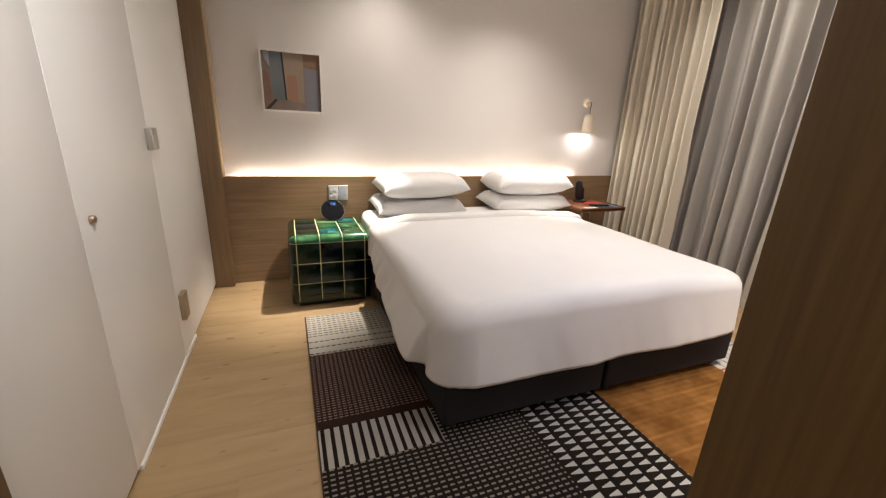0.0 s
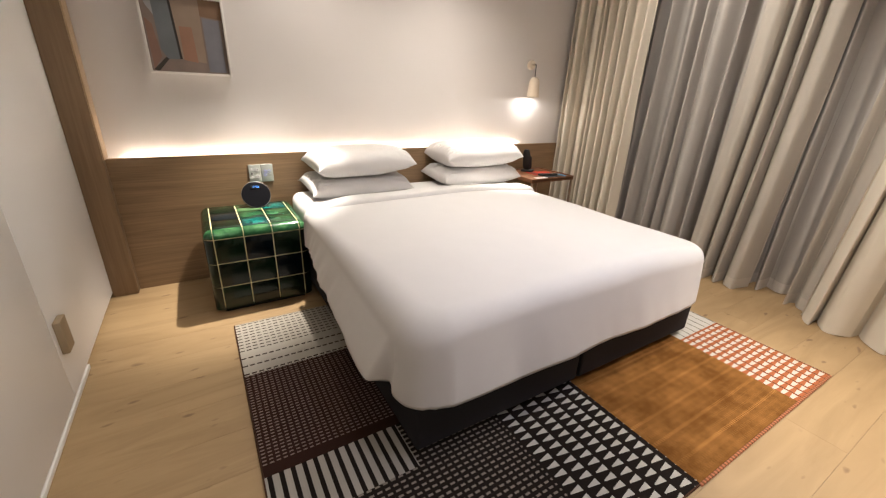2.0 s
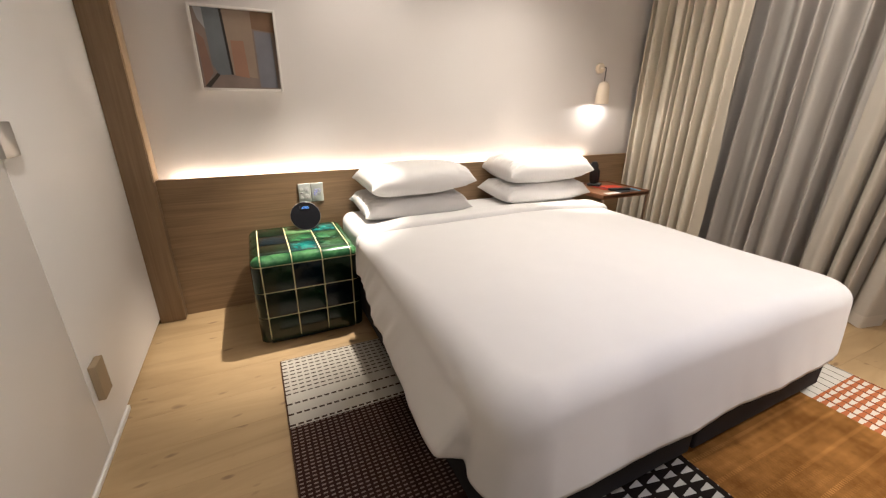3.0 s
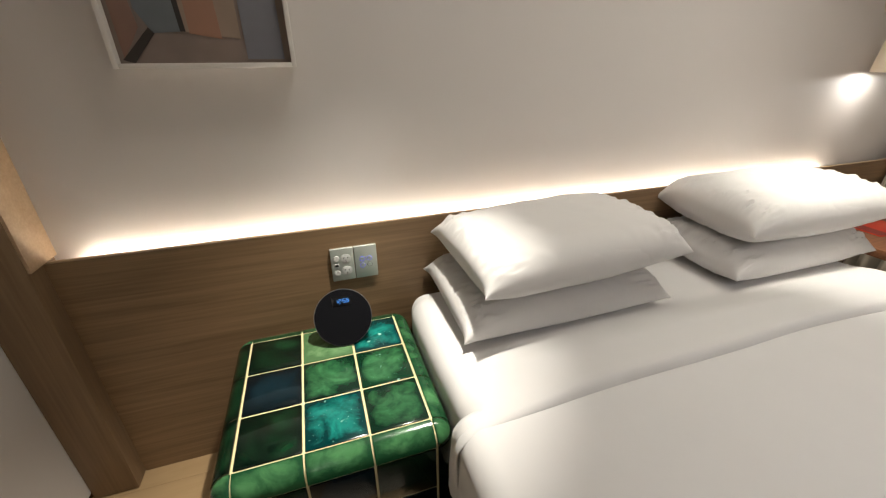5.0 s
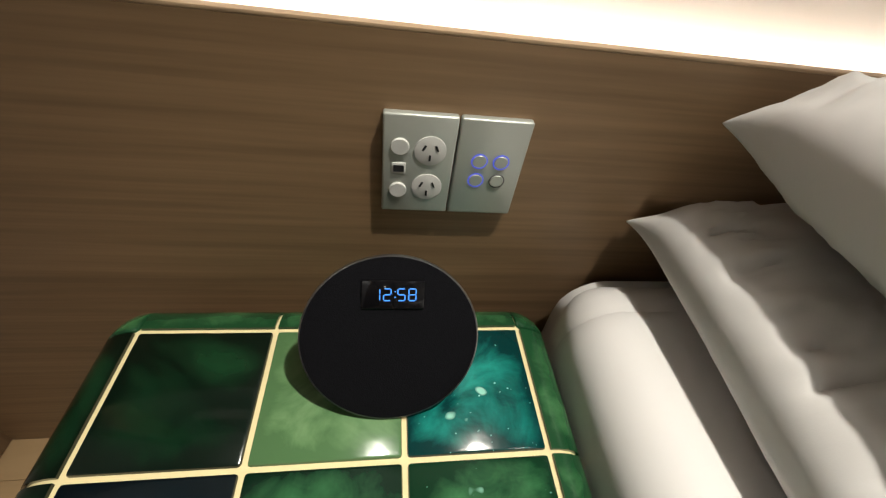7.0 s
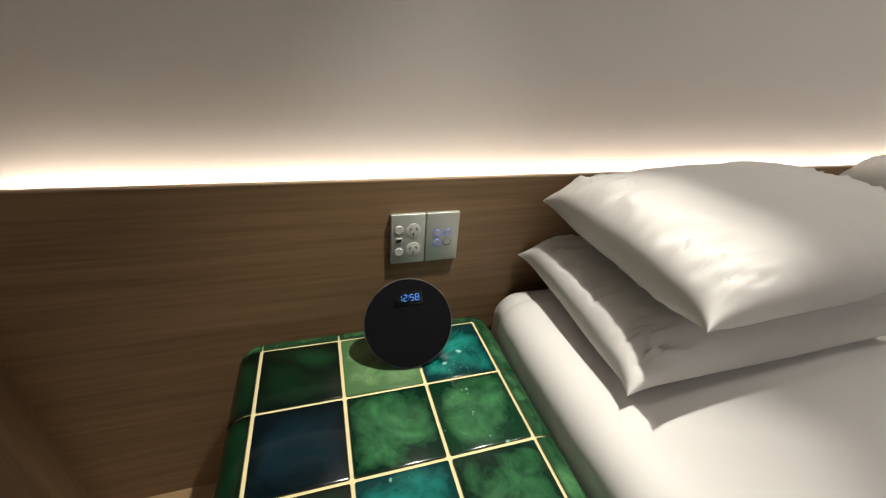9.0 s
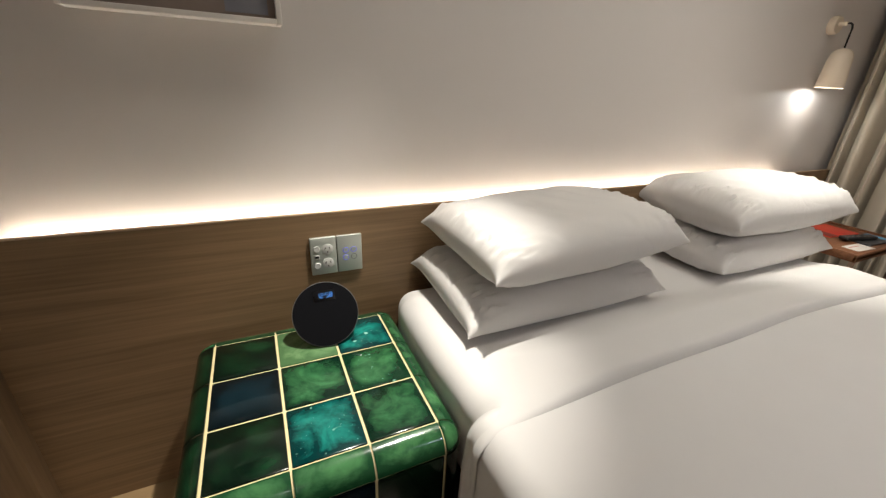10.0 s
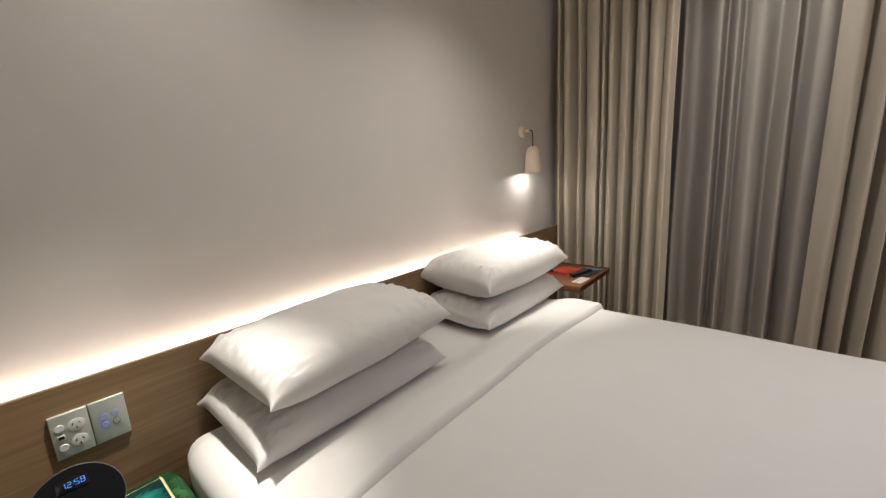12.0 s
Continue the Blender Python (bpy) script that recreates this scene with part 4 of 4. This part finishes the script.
# ---- rug ----


def rug_material(name, ground, ink_colour, mask, over=None):
    n = Nodes(name, 0.95, spec=0.1)
    x, y, z = n.xyz()
    x, y = n.math("ADD", x, 0.2), n.math("ADD", y, 1.85)
    f = mask(n, x, y)
    pile = n.noise(420, 2)
    g = n.mix(n.math("MULTIPLY", pile, 0.5), ground, tuple(c * 0.6 for c in ground))
    i = n.mix(n.math("MULTIPLY", pile, 0.5), ink_colour, tuple(c * 0.6 for c in ink_colour))
    c = n.mix(f, g, i)
    if over is not None:
        c = n.mix(over(n, x, y), c, (0.05, 0.028, 0.02))
    n.colour(c)
    n.bump(n.math("ADD", pile, n.math("MULTIPLY", f, 0.6)), 0.5, 0.003)
    return n.m


def cell(n, v, pitch, off=0.0):
    return n.math("FRACT", n.math("ADD", n.math("DIVIDE", v, pitch), 50.0 + off))


def both(n, *fs):
    f = fs[0]
    for g in fs[1:]:
        f = n.math("MULTIPLY", f, g)
    return f


def less(n, a, b):
    return n.math("LESS_THAN", a, b)


def dash_rows(px, py, fill_x, fill_y):
    def mask(n, x, y):
        return both(n, less(n, cell(n, x, px), fill_x), less(n, cell(n, y, py), fill_y))
    return mask


CREAM, BROWN, INK, RUST = (0.42, 0.385, 0.33), (0.030, 0.013, 0.009), (0.014, 0.010, 0.008), (0.125, 0.050, 0.010)


def cream_dash(n, x, y):
    # dense rows near the head, sparse rows further down
    near = n.math("GREATER_THAN", y, 2.50)
    a = less(n, cell(n, y, 0.030), 0.28)
    b2 = less(n, cell(n, y, 0.068), 0.16)
    rows = n.math("ADD", n.math("MULTIPLY", near, a), n.math("MULTIPLY", n.math("SUBTRACT", 1.0, near), b2))
    return both(n, rows, less(n, cell(n, x, 0.033), 0.70))


def wedge(n, x, y, px, py, lo=0.10, hi=0.79, base=0.03, slope=0.40):
    u, w = cell(n, x, px), cell(n, y, py)
    half = n.math("ADD", base, n.math("MULTIPLY", u, slope))
    d = n.math("ABSOLUTE", n.math("SUBTRACT", w, 0.5))
    return both(n, less(n, d, half), less(n, u, hi), n.math("GREATER_THAN", u, lo))


def triangles(n, x, y):
    odd = n.math("FLOOR", n.math("ADD", n.math("DIVIDE", x, 0.0765), 50.0))
    return wedge(n, x, n.math("ADD", y, n.math("MULTIPLY", odd, 0.013)), 0.0765, 0.0385)


def orange_grid(n, x, y):
    return n.math("SUBTRACT", 1.0, wedge(n, x, y, 0.0585, 0.0375, 0.12, 0.90, 0.16, 0.16))


def upright_lines(n, x, y):
    return less(n, cell(n, x, 0.0585), 0.09)


def rust_rows(n, x, y):
    wob = n.ramp(n.noise(3.0, 3), (0.35, 0.15), (0.65, 1.0))
    rows = n.math("GREATER_THAN", cell(n, y, 0.033), 0.55)
    main = n.math("GREATER_THAN", cell(n, y, 0.099), 0.67)
    weight = n.math("MULTIPLY", wob, n.math("ADD", 0.16, n.math("MULTIPLY", main, 0.38)))
    stitch = n.math("MULTIPLY", both(n, rows, less(n, cell(n, x, 0.0135), 0.5)), weight)
    return n.math("ADD", stitch, n.math("MULTIPLY", n.ramp(n.noise(6.0, 6, 0.7), (0.36, 0.0), (0.72, 1.0)), 0.5))


def thin_lines(n, x, y):
    return n.math("MAXIMUM", less(n, cell(n, x, 0.0585), 0.09), less(n, cell(n, y, 0.182), 0.04))


rug = empty("patchwork_rug", (0.2, 1.85, 0), "large patchwork rug with cream, black and rust blocks under bed", "rug")
ro = rug.location.copy()
M_R = {
    "dash": rug_material("rug_cream_dash", CREAM, (0.05, 0.028, 0.02), cream_dash),
    "brown": rug_material("rug_brown_dash", BROWN, (0.215, 0.16, 0.138), dash_rows(0.0245, 0.0178, 0.62, 0.36)),
    "plain": rug_material("rug_brown_band", BROWN, BROWN, lambda n, x, y: less(n, x, -9.0)),
    "bars": rug_material("rug_bars", INK, (0.36, 0.33, 0.29), lambda n, x, y: n.math("GREATER_THAN", cell(n, x, 0.0405, 0.3), 0.42)),
    "dense": rug_material("rug_dense_dash", INK, (0.22, 0.185, 0.155), dash_rows(0.0305, 0.0235, 0.62, 0.36)),
    "tri": rug_material("rug_triangles", INK, (0.47, 0.445, 0.40), triangles),
    "rust": rug_material("rug_rust", RUST, (0.42, 0.20, 0.055), rust_rows),
    "grid": rug_material("rug_orange_grid", (0.56, 0.50, 0.43), (0.36, 0.115, 0.045), orange_grid, upright_lines),
    "line": rug_material("rug_thin_lines", (0.50, 0.47, 0.42), (0.05, 0.035, 0.03), thin_lines),
}
RX0, RX1, RY0, RY1 = -1.155, 1.53, 0.895, 2.808
for key, x0, x1, y0, y1 in (
        ("dash", RX0, 1.12, 2.305, RY1), ("brown", RX0, 1.12, 1.735, 2.305), ("plain", RX0, 1.12, 1.69, 1.735),
        ("bars", RX0, -0.64, 1.466, 1.69), ("dense", -0.64, -0.235, 1.466, 1.69), ("dense", RX0, -0.235, RY0, 1.466),
        ("tri", -0.235, 0.240, RY0, 1.69), ("rust", 0.240, 1.12, RY0, 1.69), ("grid", 1.12, RX1, RY0, 1.466), ("line", 1.12, RX1, 1.466, RY1)):
    shifted(part("patch", box(x0, x1, y0, y1, 0.001, 0.011), M_R[key], rug), ro)

M_TICK = rug_material("rug_tick_edge", (0.20, 0.09, 0.04), (0.40, 0.15, 0.08), lambda n, x, y: less(n, cell(n, x, 0.02), 0.5))
M_BIND = rug_material("rug_binding", (0.07, 0.035, 0.022), (0.07, 0.035, 0.022), lambda n, x, y: less(n, x, -9.0))
for x0, x1, y0, y1 in ((RX0 - 0.006, RX0, RY0 - 0.006, RY1 + 0.006), (RX1, RX1 + 0.006, RY0 - 0.006, RY1 + 0.006), (RX0, 0.240, RY0 - 0.006, RY0), (RX0, RX1, RY1, RY1 + 0.006)):
    shifted(part("binding", box(x0, x1, y0, y1, 0.001, 0.0095, 0.002), M_BIND, rug, "dark stitched edge"), ro)

shifted(part("binding", box(0.240, RX1, RY0 - 0.012, RY0, 0.001, 0.0095, 0.002), M_TICK, rug, "reddish stitched edge"), ro)

# ---- floor planks ----
rng = random.Random(11)
PW = 0.22
plank_meshes = {}


def plank_mesh(length):
    if length not in plank_meshes:
        bm = box(0.0003, length - 0.0003, 0.0003, PW - 0.0003, -0.014, 0.0, 0.0004, 1)
        me = bpy.data.meshes.new("plank")
        bm.to_mesh(me)
        bm.free()
        me.materials.append(M_PLANK)
        plank_meshes[length] = me
    return plank_meshes[length]


X0, X1 = LEFT - 0.05, RIGHT + 0.04
y = FAR
while y < HEAD - 0.01:
    x = X0 - rng.choice((0.0, 0.4, 0.8, 1.2))
    while x < X1 - 0.01:
        length = rng.choice((1.2, 1.6, 2.0))
        x0, x1 = max(x, X0), min(x + length, X1)
        if x1 - x0 > 0.01:
            ob = new("plank", plank_mesh(round(x1 - x0, 3)))
            ob.location = (x0, y, 0)
            ob.parent = FLOOR
        x += length
    y += PW
